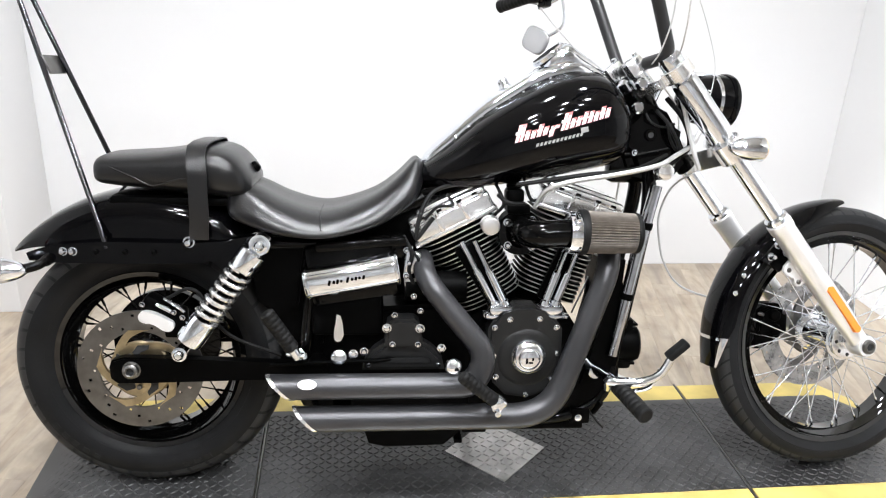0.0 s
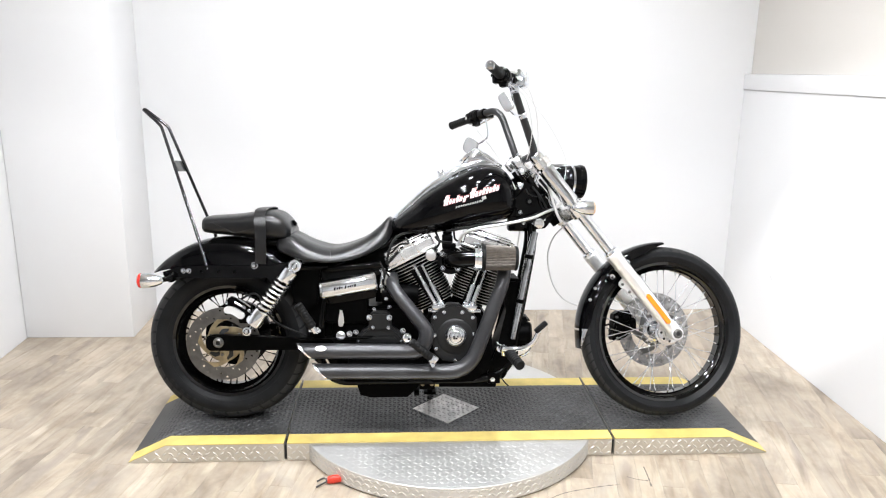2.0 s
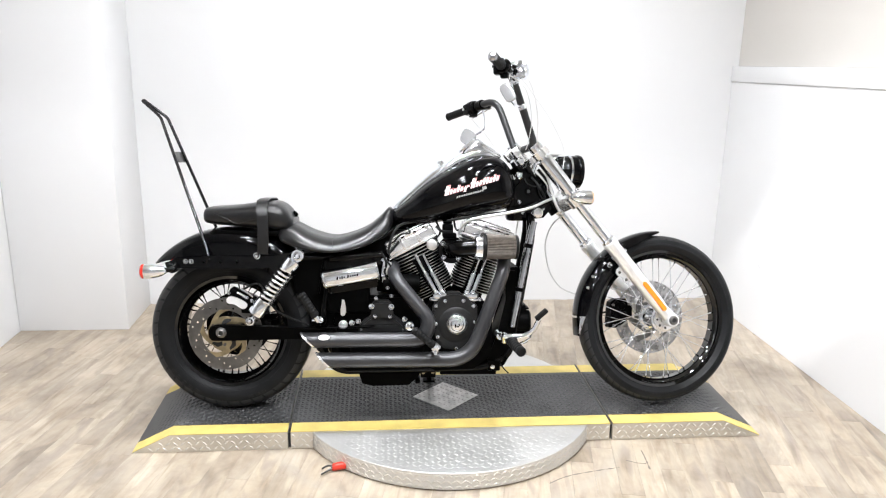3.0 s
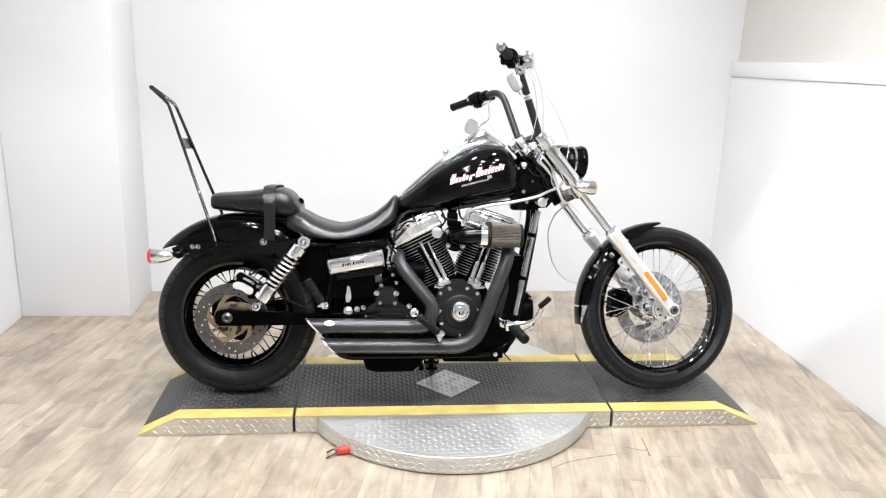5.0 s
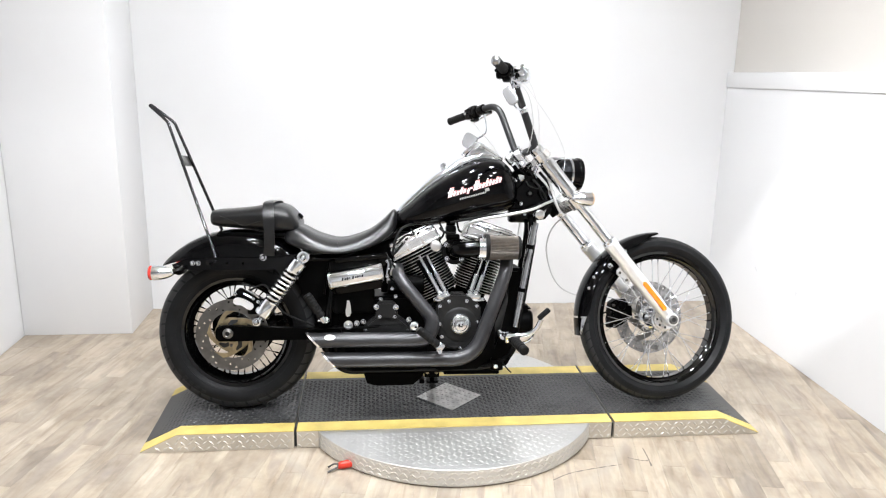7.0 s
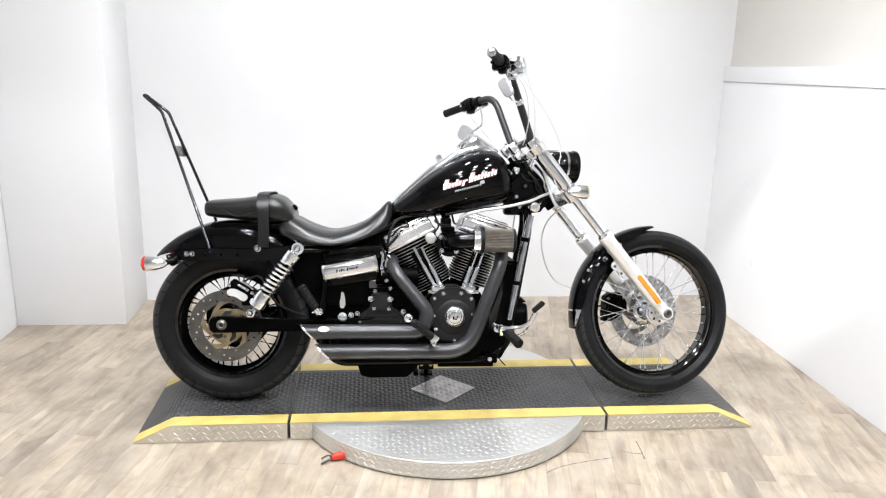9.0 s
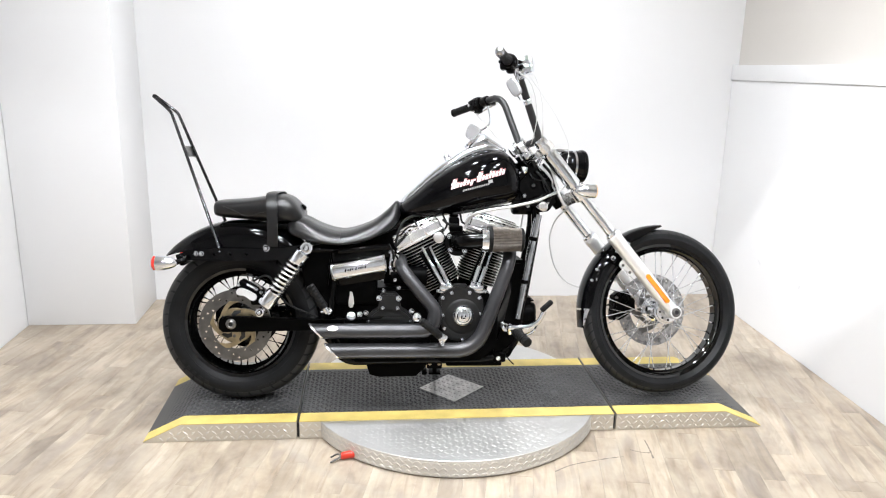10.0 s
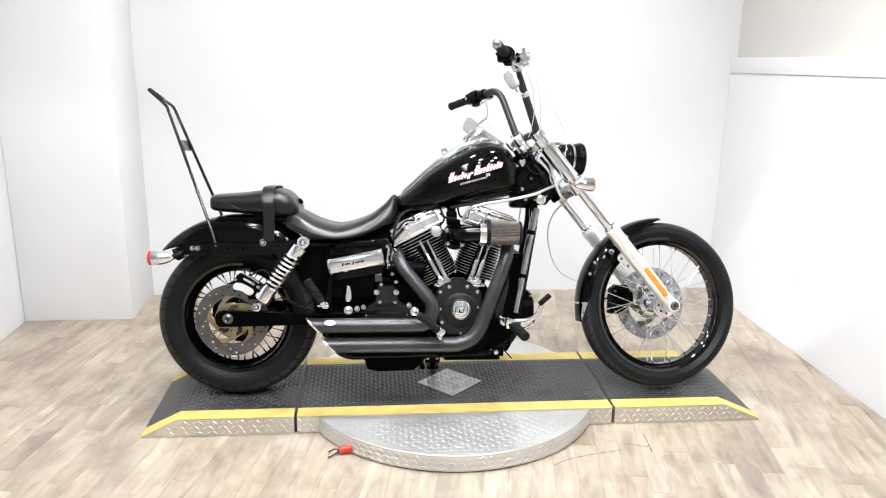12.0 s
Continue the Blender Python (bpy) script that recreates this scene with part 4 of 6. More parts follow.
# sissy bar
hoop = [V(p) for p in ((-0.040, -0.132, 0.592), (-0.052, -0.121, 0.632), (-0.270, 0.093, 1.125), (-0.292, 0.103, 1.145), (-0.344, 0.112, 1.190), (-0.340, 0.118, 1.193), (-0.282, 0.114, 1.150), (-0.250, 0.115, 1.125), (-0.046, 0.118, 0.630), (-0.044, 0.118, 0.598))]
sissy = part("sissy_bar", tube(rounded(hoop, 0.012, 4), 0.0060, 10), DARKCHROME, bike, "tall gloss black sissy bar leaning backwards")
part("cross_plate", box(-0.196, 0.074, 0.972, 0.006, 0.088, 0.044, 0.002, Matrix.Rotation(-0.40, 3, "Y")), STEEL, sissy, "small grey cross plate")
for s in (-1, 1):
    part("sissy_foot", box(-0.045, s * 0.126, 0.606, 0.014, 0.008, 0.030, 0.003), GLOSSBLK, sissy)

# seats


def saddle(stations):
    """A pad with sloping skirts and a shallow dish: stations of x, bottom, top, half width."""
    half = [(0.0, 0.97), (0.22, 0.99), (0.44, 1.0), (0.60, 0.95), (0.74, 0.82), (0.86, 0.62), (0.95, 0.38), (1.0, 0.18), (0.99, 0.07), (0.93, 0.0), (0.45, 0.0)]
    rings = []
    for x, zb, zt, w in stations:
        right = [V((x, -w * u, zb + (zt - zb) * h)) for u, h in half]
        left = [V((x, w * u, zb + (zt - zb) * h)) for u, h in half[:0:-1]]
        rings.append(right + [V((x, 0, zb))] + left)
    return loft(rings)


seat = part("seat", saddle(resample([(0.205, 0.680, 0.718, 0.09), (0.222, 0.660, 0.732, 0.130), (0.27, 0.643, 0.722, 0.152), (0.335, 0.629, 0.690, 0.170), (0.42, 0.624, 0.672, 0.172), (0.52, 0.641, 0.702, 0.146), (0.58, 0.668, 0.744, 0.116), (0.620, 0.698, 0.784, 0.090), (0.638, 0.730, 0.778, 0.060)], 40)), LEATHER, bike, "black leather bucket seat", sharp=70)
part("seat_seam", tube(curve([(0.415, -0.1640, 0.6425), (0.413, -0.149, 0.6540), (0.411, -0.128, 0.6640), (0.41, -0.104, 0.6702), (0.41, -0.076, 0.6727), (0.41, 0.0, 0.6710)]), 0.0016, 6), LEATHER, seat)
pillion = part("pillion_seat", body(resample([(-0.072, 0.736, 0.770, 0.070), (-0.064, 0.724, 0.783, 0.104), (-0.03, 0.718, 0.787, 0.113), (0.05, 0.711, 0.793, 0.122), (0.12, 0.703, 0.803, 0.130), (0.175, 0.698, 0.810, 0.134), (0.215, 0.694, 0.800, 0.132), (0.245, 0.694, 0.772, 0.118), (0.262, 0.704, 0.745, 0.090)], 36), 36, 0.6, 0.66), LEATHER, bike, "black leather pillion pad")
part("seat_crease", tube(curve([(-0.03, -0.1125, 0.765), (0.02, -0.1205, 0.745), (0.06, -0.1225, 0.728), (0.11, -0.1290, 0.742), (0.13, -0.1305, 0.745)]), 0.0016, 6), LEATHER, pillion)
part("seat_base", box(0.11, 0, 0.69, 0.30, 0.20, 0.02, 0.008), MATT, pillion)
band = [V((0, -0.138, 0.615)), V((0, -0.144, 0.66)), V((0, -0.146, 0.75)), V((0, -0.138, 0.790)), V((0, -0.105, 0.810)), V((0, -0.05, 0.8155)), V((0, 0.0, 0.816)), V((0, 0.05, 0.8155)), V((0, 0.105, 0.810)), V((0, 0.138, 0.79)), V((0, 0.146, 0.75)), V((0, 0.144, 0.66)), V((0, 0.138, 0.615))]
rings = []
for i, p in enumerate(band):
    t = (band[min(i + 1, len(band) - 1)] - band[max(i - 1, 0)]).normalized()
    o = V((0, -t.z, t.y)) * (-1)
    lean = 0.004 * math.sin(i * 1.1)
    rings.append([p + V((0.135 + lean, 0, 0)), p + V((0.175 + lean, 0, 0)), p + V((0.175 + lean, 0, 0)) - o * 0.003, p + V((0.135 + lean, 0, 0)) - o * 0.003])
part("grab_strap", loft(rings), LEATHER, pillion, "black leather strap across the pillion pad", sharp=60)
part("seat_knob", lathe([(0, 0.018), (0.010, 0.016), (0.013, 0.008), (0.012, 0), (0, 0)], (0.252, 0.0, 0.752), (0.7, 0, 0.7), 18), MATT, pillion)

# tank
TANK = resample([(0.622, 0.735, 0.750, 0.035), (0.632, 0.729, 0.768, 0.055), (0.66, 0.723, 0.792, 0.083), (0.70, 0.720, 0.826, 0.108), (0.76, 0.722, 0.880, 0.134), (0.85, 0.735, 0.938, 0.155), (0.94, 0.752, 0.982, 0.163), (1.02, 0.768, 0.989, 0.158), (1.065, 0.780, 0.966, 0.146), (1.090, 0.797, 0.930, 0.124), (1.102, 0.825, 0.895, 0.085)], 44)
TP, TQ = 0.70, 0.80
tank = part("fuel_tank", body(TANK, 44, TP, TQ), PAINT, bike, "gloss black teardrop fuel tank with a pale badge")


def tank_side(x, z, out=0.0):
    """The right flank's place at that length and height."""
    for (xa, ba, ta, wa), (xb, bb, tb, wb) in zip(TANK, TANK[1:]):
        if xa <= x <= xb:
            u = (x - xa) / (xb - xa)
            zb, zt, w = ba + (bb - ba) * u, ta + (tb - ta) * u, wa + (wb - wa) * u
            zc, h = (zb + zt) / 2, (zt - zb) / 2
            s = min(0.98, abs(z - zc) / h) ** (1 / TQ)
            return V((x, -w * max(0.02, 1 - s * s) ** (TP / 2) - out, z))
    return V((x, -0.1, z))


def decal(quads, out):
    """Flat marks laid on the tank's flank: each a slanted block."""
    bm = bmesh.new()
    for x0, x1, z0, z1, slant in quads:
        rows = []
        for k in range(5):
            z = z0 + (z1 - z0) * k / 4
            sh = slant * (z - z0)
            rows.append((bm.verts.new(tank_side(x0 + sh, z, out)), bm.verts.new(tank_side(x1 + sh, z + 0.26 * (x1 - x0), out))))
        for a, b in zip(rows, rows[1:]):
            bm.faces.new((a[0], a[1], b[1], b[0]))
    return bm


marks, edges, small = [], [], []
random.seed(5)
xs, tall = 0.828, (0.036, 0.020, 0.017, 0.026, 0.018, 0.022, 0.007, 0.036, 0.020, 0.020, 0.026, 0.024, 0.020, 0.026, 0.020)
for k, hgt in enumerate(tall):
    wd = 0.0145 if hgt > 0.035 else 0.0086
    base = 0.836 + 0.30 * (xs - 0.828) + (0.008 if hgt < 0.01 else (-0.006 if k == 5 else 0))
    edges.append((xs - 0.0009, xs + wd + 0.0009, base - 0.001, base + hgt + 0.001, 0.25))
    cut = 0.42 if wd > 0.012 else 0.40
    marks.append((xs, xs + wd * cut, base, base + hgt, 0.25))
    marks.append((xs + wd * (cut + 0.2), xs + wd, base + 0.002, base + hgt * 0.9, 0.25))
    marks.append((xs, xs + wd, base + hgt * 0.42, base + hgt * 0.60, 0.25))
    xs += wd + 0.0042
for k in range(12):
    x = 0.872 + k * 0.0085
    small.append((x, x + 0.0056, 0.828 + 0.27 * (x - 0.872), 0.8355 + 0.27 * (x - 0.872), 0.25))
small.append((0.969, 0.985, 0.860, 0.871, -0.25))
part("badge_outline", decal(edges, 0.0006), REDPAINT, tank, "dull red outline of the badge")
part("badge", decal(marks, 0.0011), PINK, tank, "pale pink and white blackletter-like badge shapes")
part("badge_line", decal(small, 0.0008), SILVERPAINT, tank, "small silver line of marks")
console = part("tank_console", body(resample([(0.634, 0.750, 0.778, 0.020), (0.652, 0.770, 0.803, 0.036), (0.70, 0.810, 0.848, 0.046), (0.74, 0.845, 0.886, 0.051), (0.786, 0.880, 0.926, 0.055), (0.835, 0.910, 0.958, 0.057), (0.88, 0.940, 0.986, 0.058), (0.93, 0.962, 1.006, 0.057), (0.975, 0.972, 1.014, 0.052), (1.02, 0.972, 1.004, 0.038), (1.052, 0.962, 0.986, 0.018)], 40), 28, 0.55, 0.6), CHROME, tank, "chrome tank console")
speedo = part("speedometer", body(resample([(0.905, 0.985, 0.999, 0.030), (0.92, 0.985, 1.022, 0.045), (0.945, 0.985, 1.046, 0.050), (0.965, 0.985, 1.052, 0.048), (0.99, 0.985, 1.036, 0.042), (1.03, 0.985, 1.010, 0.028), (1.055, 0.982, 0.992, 0.012)], 24), 24), CHROME, tank, "chrome speedometer pod")
part("dial", lathe([(0, 0.002), (0.034, 0.002), (0.036, 0.0), (0.036, -0.004), (0, -0.004)], (0.922, 0, 1.026), (-0.62, 0, 0.78), 32), MATT, speedo, "dark dial")
part("dial_bezel", lathe([(0.035, 0.004), (0.039, 0.005), (0.042, 0.002), (0.042, -0.006), (0.035, -0.006)], (0.922, 0, 1.026), (-0.62, 0, 0.78), 32, True), CHROME, speedo)
part("filler_cap", lathe([(0, 0.022), (0.008, 0.021), (0.0125, 0.016), (0.013, 0.004), (0.016, 0), (0, 0)], (0.824, -0.012, 0.950), (-0.45, 0, 0.9), 20), CHROME, tank, "small chrome filler knob")
for k in range(9):
    bolt(0.71 + 0.03 * k, 0, 0, tank, 0.003, 0.003, CHROME, "console_rivet", Matrix.Translation((0, -0.050 - 0.0012 * k, 0.838 + 0.024 * k - 0.0007 * k * k)) @ Matrix.Rotation(-0.5, 4, "X"))
part("fuel_line", tube(curve([(0.80, -0.13, 0.72), (0.82, -0.15, 0.705), (0.86, -0.13, 0.70)]), 0.005, 8), RUBBER, tank)

# engine
E = V((0.882, 0, 0.310))
engine = part("engine", join(
    plate([(0.74, 0.20), (0.76, 0.40), (0.80, 0.455), (0.97, 0.455), (1.02, 0.38), (1.02, 0.22), (0.95, 0.165), (0.80, 0.160)], -0.115, 0.115, 0.012),
    plate([(0.40, 0.20), (0.42, 0.40), (0.50, 0.45), (0.70, 0.46), (0.77, 0.38), (0.77, 0.20), (0.70, 0.15), (0.46, 0.15)], -0.105, 0.115, 0.012),
    plate([(0.50, 0.165), (0.52, 0.105), (0.56, 0.095), (0.70, 0.098), (0.73, 0.125), (0.76, 0.165)], -0.09, 0.10, 0.008),
    rod((0.882, 0.10, 0.31), (0.882, 0.17, 0.31), 0.115, 32), rod((0.60, 0.10, 0.30), (0.60, 0.165, 0.30), 0.12, 32),
), MATT, bike, "black V-twin engine cases")
part("oil_filter", lathe([(0, 0.084), (0.030, 0.083), (0.040, 0.078), (0.044, 0.068), (0.045, 0.010), (0.042, 0.0), (0, 0)], (1.098, -0.035, 0.340), (1, -0.15, 0.05), 28), MATT, engine, "black oil filter")
part("seat_post_cover", plate([(0.575, 0.46), (0.565, 0.66), (0.62, 0.70), (0.69, 0.70), (0.72, 0.60), (0.68, 0.46)], -0.045, 0.060, 0.008), MATT, engine)
part("seat_pan", plate([(0.40, 0.57), (0.40, 0.635), (0.50, 0.645), (0.60, 0.70), (0.64, 0.70), (0.62, 0.57)], -0.060, 0.060, 0.006), MATT, bike, "black pan below the seat")
part("front_case", plate([(1.060, 0.56), (1.085, 0.43), (1.045, 0.31), (0.985, 0.175), (1.075, 0.178), (1.100, 0.23), (1.130, 0.33), (1.112, 0.434), (1.120, 0.56)], -0.088, 0.088, 0.012), MATT, engine, "black casing behind the front downtubes")
cam_outline = [(0.786, 0.418), (0.797, 0.438), (0.825, 0.450), (0.846, 0.474), (0.889, 0.474), (0.910, 0.452), (0.943, 0.438), (0.956, 0.420), (0.958, 0.335), (0.950, 0.300), (0.928, 0.268), (0.880, 0.252), (0.830, 0.260), (0.803, 0.288), (0.788, 0.335)]
cam_cover = part("cam_cover", plate(cam_outline, -0.165, -0.11, 0.008), WRINKLE, engine, "black wrinkle-finish cam cover")
part("cover_boss", lathe([(0, 0.006), (0.056, 0.006), (0.064, 0.003), (0.070, 0), (0, 0)], (0.876, -0.164, 0.352), (0, -1, 0), 40), WRINKLE, cam_cover)
for x, z in ((0.800, 0.424), (0.834, 0.443), (0.902, 0.444), (0.941, 0.424), (0.799, 0.356), (0.807, 0.306), (0.878, 0.262), (0.936, 0.300), (0.945, 0.362)):
    bolt(x, z, -0.166, cam_cover, 0.0055, 0.005)
timer = part("timer_cover", lathe([(0, 0.024), (0.012, 0.0235), (0.021, 0.0215), (0.0245, 0.0195), (0.0252, 0.0180), (0.0280, 0.0180), (0.0345, 0.0150), (0.0390, 0.0095), (0.0412, 0.004), (0.0418, 0), (0, 0)], (0.878, -0.169, 0.356), (0, -1, 0), 44), CHROME, cam_cover, "round chrome timer cover")
part("cover_marks", join(box(0.871, -0.1930, 0.354, 0.005, 0.0014, 0.013, 0), box(0.880, -0.1930, 0.350, 0.010, 0.0014, 0.004, 0), box(0.885, -0.1926, 0.358, 0.004, 0.0014, 0.007, 0)), MATT, timer, "dark engraved marks")


def fin_mesh(hx, hy, th, name):
    """One cooling fin: a rounded plate with a bright machined edge."""
    ring = []
    for k in range(32):
        a = 2 * math.pi * k / 32
        ring.append((hx * sgn_pow(math.cos(a), 0.55), hy * sgn_pow(math.sin(a), 0.55)))
    bm = loft([[V((x * 0.985, y * 0.985, -th / 2)) for x, y in ring], [V((x, y, -th / 4)) for x, y in ring], [V((x, y, th / 4)) for x, y in ring], [V((x * 0.985, y * 0.985, th / 2)) for x, y in ring]])
    bmesh.ops.recalc_face_normals(bm, faces=bm.faces)
    me = bpy.data.meshes.new(name)
    for f in bm.faces:
        f.material_index = 1 if len(f.verts) == 4 else 0
        f.smooth = True
    bm.to_mesh(me)
    bm.free()
    me.set_sharp_from_angle(angle=radians(30))
    me.materials.append(MATT)
    me.materials.append(FINEDGE)
    return me


CYL_FIN, HEAD_FIN = fin_mesh(0.080, 0.088, 0.0030, "fin"), fin_mesh(0.098, 0.095, 0.0036, "head_fin")
for angle, back in ((-27.0, True), (18.0, False)):
    d = V((math.sin(radians(angle)), 0, math.cos(radians(angle))))
    f = Matrix.Translation(E) @ Matrix.Rotation(radians(angle), 4, "Y")
    cyl = part("cylinder", lathe([(0, 0.12), (0.062, 0.12), (0.062, 0.36), (0, 0.36)], E, d, 32), MATT, engine, "black finned cylinder with bright fin edges")
    for k in range(12):
        fin = new("fin", CYL_FIN)
        fin.parent, fin.matrix_basis = cyl, f @ Matrix.Translation((0, 0, 0.172 + 0.0109 * k))
    for k in range(5):
        fin = new("head_fin", HEAD_FIN)
        fin.parent, fin.matrix_basis = cyl, f @ Matrix.Translation((0, 0, 0.304 + 0.0125 * k))
    # rocker box: a lower and an upper half with a crowned lid
    lower = part("rocker_box", join(box(0, 0, 0.3890, 0.198, 0.188, 0.050, 0.008, None, 3), box(0, 0, 0.370, 0.206, 0.194, 0.012, 0.003)), ROCKER, cyl, "polished chrome rocker box", m=f)
    part("rocker_lid", join(box(0, 0, 0.420, 0.190, 0.176, 0.022, 0.009, None, 3), box(0.004, -0.002, 0.430, 0.150, 0.140, 0.018, 0.008, None, 3)), ROCKER, cyl, m=f)
    for u in (-0.062, -0.02, 0.03, 0.068):
        part("lid_slot", box(u, -0.0885, 0.420, 0.013, 0.004, 0.006, 0.002), MATT, lower, m=f)
    for u in (-0.080, -0.028, 0.028, 0.080):
        part("cover_bolt", lathe([(0, 0.010), (0.004, 0.010), (0.0065, 0.008), (0.0065, 0), (0, 0)], (u, -0.0915, 0.408), (0, 0, 1), 12), ROCKER, lower, m=f)
    for u in (-0.030, 0.034):
        part("rocker_rib", box(u, -0.0955, 0.391, 0.012, 0.006, 0.036, 0.003), ROCKER, lower, m=f)
for a, b in (((0.722, -0.125, 0.612), (0.804, -0.135, 0.462)), ((0.752, -0.125, 0.615), (0.828, -0.135, 0.464)), ((0.966, -0.125, 0.605), (0.916, -0.135, 0.466)), ((0.990, -0.125, 0.600), (0.940, -0.135, 0.466))):
    a, b = V(a), V(b)
    d = b - a
    L = d.length
    part("pushrod_tube", lathe([(0, 0), (0.0068, 0), (0.0068, L * 0.42), (0.0088, L * 0.44), (0.0094, L * 0.47), (0.0094, L * 0.90), (0.0125, L * 0.92), (0.0125, L), (0, L)], a, d, 18), CHROME, engine, "chrome pushrod tube")
for top_x, top_z, low_x in ((0.730, 0.600, 0.815), (0.976, 0.592, 0.927)):
    a, b = V((top_x, -0.098, top_z)), V((low_x, -0.112, 0.470))
    d = b - a
    part("pushrod_recess", box(0, 0, 0, 0.050, 0.026, d.length, 0.006), MATT, engine, "black channel behind the pushrods", m=Matrix.Translation((a + b) / 2) @ Matrix.Rotation(math.atan2(d.x, d.z), 4, "Y"))
for x0, x1 in ((0.788, 0.842), (0.900, 0.958)):
    part("tappet_block", join(box((x0 + x1) / 2, -0.13, 0.458, x1 - x0, 0.05, 0.022, 0.005), box((x0 + x1) / 2, -0.132, 0.444, x1 - x0 + 0.02, 0.045, 0.010, 0.003)), CHROME, engine, "chrome tappet block")
for x, z in ((0.783, 0.448), (0.848, 0.458), (0.895, 0.458), (0.964, 0.446)):
    bolt(x, z, -0.150, engine, 0.006, 0.008)
# gearbox side cover
gear = part("gearbox_cover", join(
    plate([(0.505, 0.316), (0.512, 0.345), (0.530, 0.366), (0.557, 0.384), (0.640, 0.384), (0.662, 0.370), (0.684, 0.348), (0.692, 0.316)], -0.150, -0.10, 0.010),
    plate([(0.553, 0.378), (0.560, 0.430), (0.572, 0.440), (0.620, 0.440), (0.632, 0.430), (0.642, 0.378), (0.628, 0.372), (0.566, 0.372)], -0.160, -0.10, 0.007),
    plate([(0.535, 0.333), (0.545, 0.352), (0.655, 0.352), (0.664, 0.333)], -0.154, -0.14, 0.004)), WRINKLE, engine, "black gearbox end cover")
for x, z, r in ((0.558, 0.422, 0.0085), (0.632, 0.421, 0.0085), (0.571, 0.384, 0.0055), (0.628, 0.383, 0.0055), (0.682, 0.371, 0.0080), (0.676, 0.330, 0.0045), (0.508, 0.364, 0.0075), (0.484, 0.358, 0.0085), (0.518, 0.330, 0.0045), (0.632, 0.462, 0.0055), (0.575, 0.452, 0.0055)):
    bolt(x, z, -0.161 if z > 0.373 and 0.55 < x < 0.65 else -0.151, gear, r, 0.007)
part("kick_cap", lathe([(0, 0.013), (0.012, 0.012), (0.017, 0.009), (0.019, 0.003), (0.019, 0), (0, 0)], (0.452, -0.150, 0.350), (0, -1, 0.3), 24), CHROME, gear, "chrome filler plug")
part("starter", rod((0.60, -0.09, 0.50), (0.74, -0.09, 0.50), 0.035, 24), MATT, engine)
side_box = part("side_box", box(0.480, -0.105, 0.543, 0.196, 0.064, 0.138, 0.014, Matrix.Rotation(radians(-9), 3, "Y")), GLOSSBLK, bike, "gloss black battery box")
part("oil_tank", box(0.47, -0.09, 0.44, 0.16, 0.07, 0.10, 0.012), MATT, side_box)
tray = part("battery_cover", body(resample([(-0.104, -0.028, 0.028, 0.016), (-0.101, -0.032, 0.033, 0.024), (-0.095, -0.034, 0.035, 0.030), (0.0, -0.034, 0.035, 0.032), (0.095, -0.034, 0.035, 0.030), (0.101, -0.032, 0.033, 0.024), (0.104, -0.028, 0.028, 0.016)], 28), 36, 0.85, 0.85), CHROME, bike, "ribbed chrome battery side cover", m=Matrix.Translation((0.481, -0.146, 0.538)) @ Matrix.Rotation(radians(-10.5), 4, "Y"))
for dz, dy in ((-0.022, 0.0075), (0.021, 0.007)):
    part("cover_rib", box(0, 0, 0, 0.190, 0.006, 0.005, 0.002), CHROME, tray, m=Matrix.Translation((0.481, -0.1775 + dy, 0.538)) @ Matrix.Rotation(radians(-10.5), 4, "Y") @ Matrix.Translation((0, 0, dz)))
for dx in (-0.098, 0.098):
    part("cover_band", tube([V((dx, -0.150 - 0.0295 * math.sin(math.pi * k / 16), 0.0345 * math.cos(math.pi * k / 16))) for k in range(17)], 0.004, 8), CHROME, tray, m=Matrix.Translation((0.481, 0.001, 0.538)) @ Matrix.Rotation(radians(-10.5), 4, "Y"))
for i, (dx, h) in enumerate(((-0.044, 0.016), (-0.034, 0.010), (-0.026, 0.014), (-0.018, 0.008), (-0.004, 0.017), (0.006, 0.009), (0.014, 0.011), (0.022, 0.008), (0.031, 0.013))):
    part("script_mark", box(0, 0, 0, 0.0055, 0.003, h * 0.72, 0.001), MATT, tray, "dark script mark", m=Matrix.Translation((0.476, -0.1785, 0.538)) @ Matrix.Rotation(radians(-10.5), 4, "Y") @ Matrix.Translation((dx, 0, 0)) @ Matrix.Rotation(0.35, 4, "Y"))
part("cover_strap", plate([(0.446, 0.444), (0.455, 0.441), (0.460, 0.420), (0.462, 0.396), (0.456, 0.382), (0.447, 0.380), (0.441, 0.386), (0.440, 0.404), (0.444, 0.424)], -0.1335, -0.128, 0.0015), SATIN, side_box)
part("fuse_cover", join(box(0.50, -0.12, 0.606, 0.20, 0.05, 0.020, 0.006, Matrix.Rotation(radians(-5), 3, "Y")), box(0.58, -0.11, 0.60, 0.03, 0.05, 0.05, 0.006)), GLOSSBLK, bike)
part("wiring_clip", join(box(0.618, -0.11, 0.56, 0.016, 0.02, 0.05, 0.004, Matrix.Rotation(0.4, 3, "Y")), box(0.612, -0.11, 0.515, 0.03, 0.02, 0.02, 0.004)), SATIN, bike)

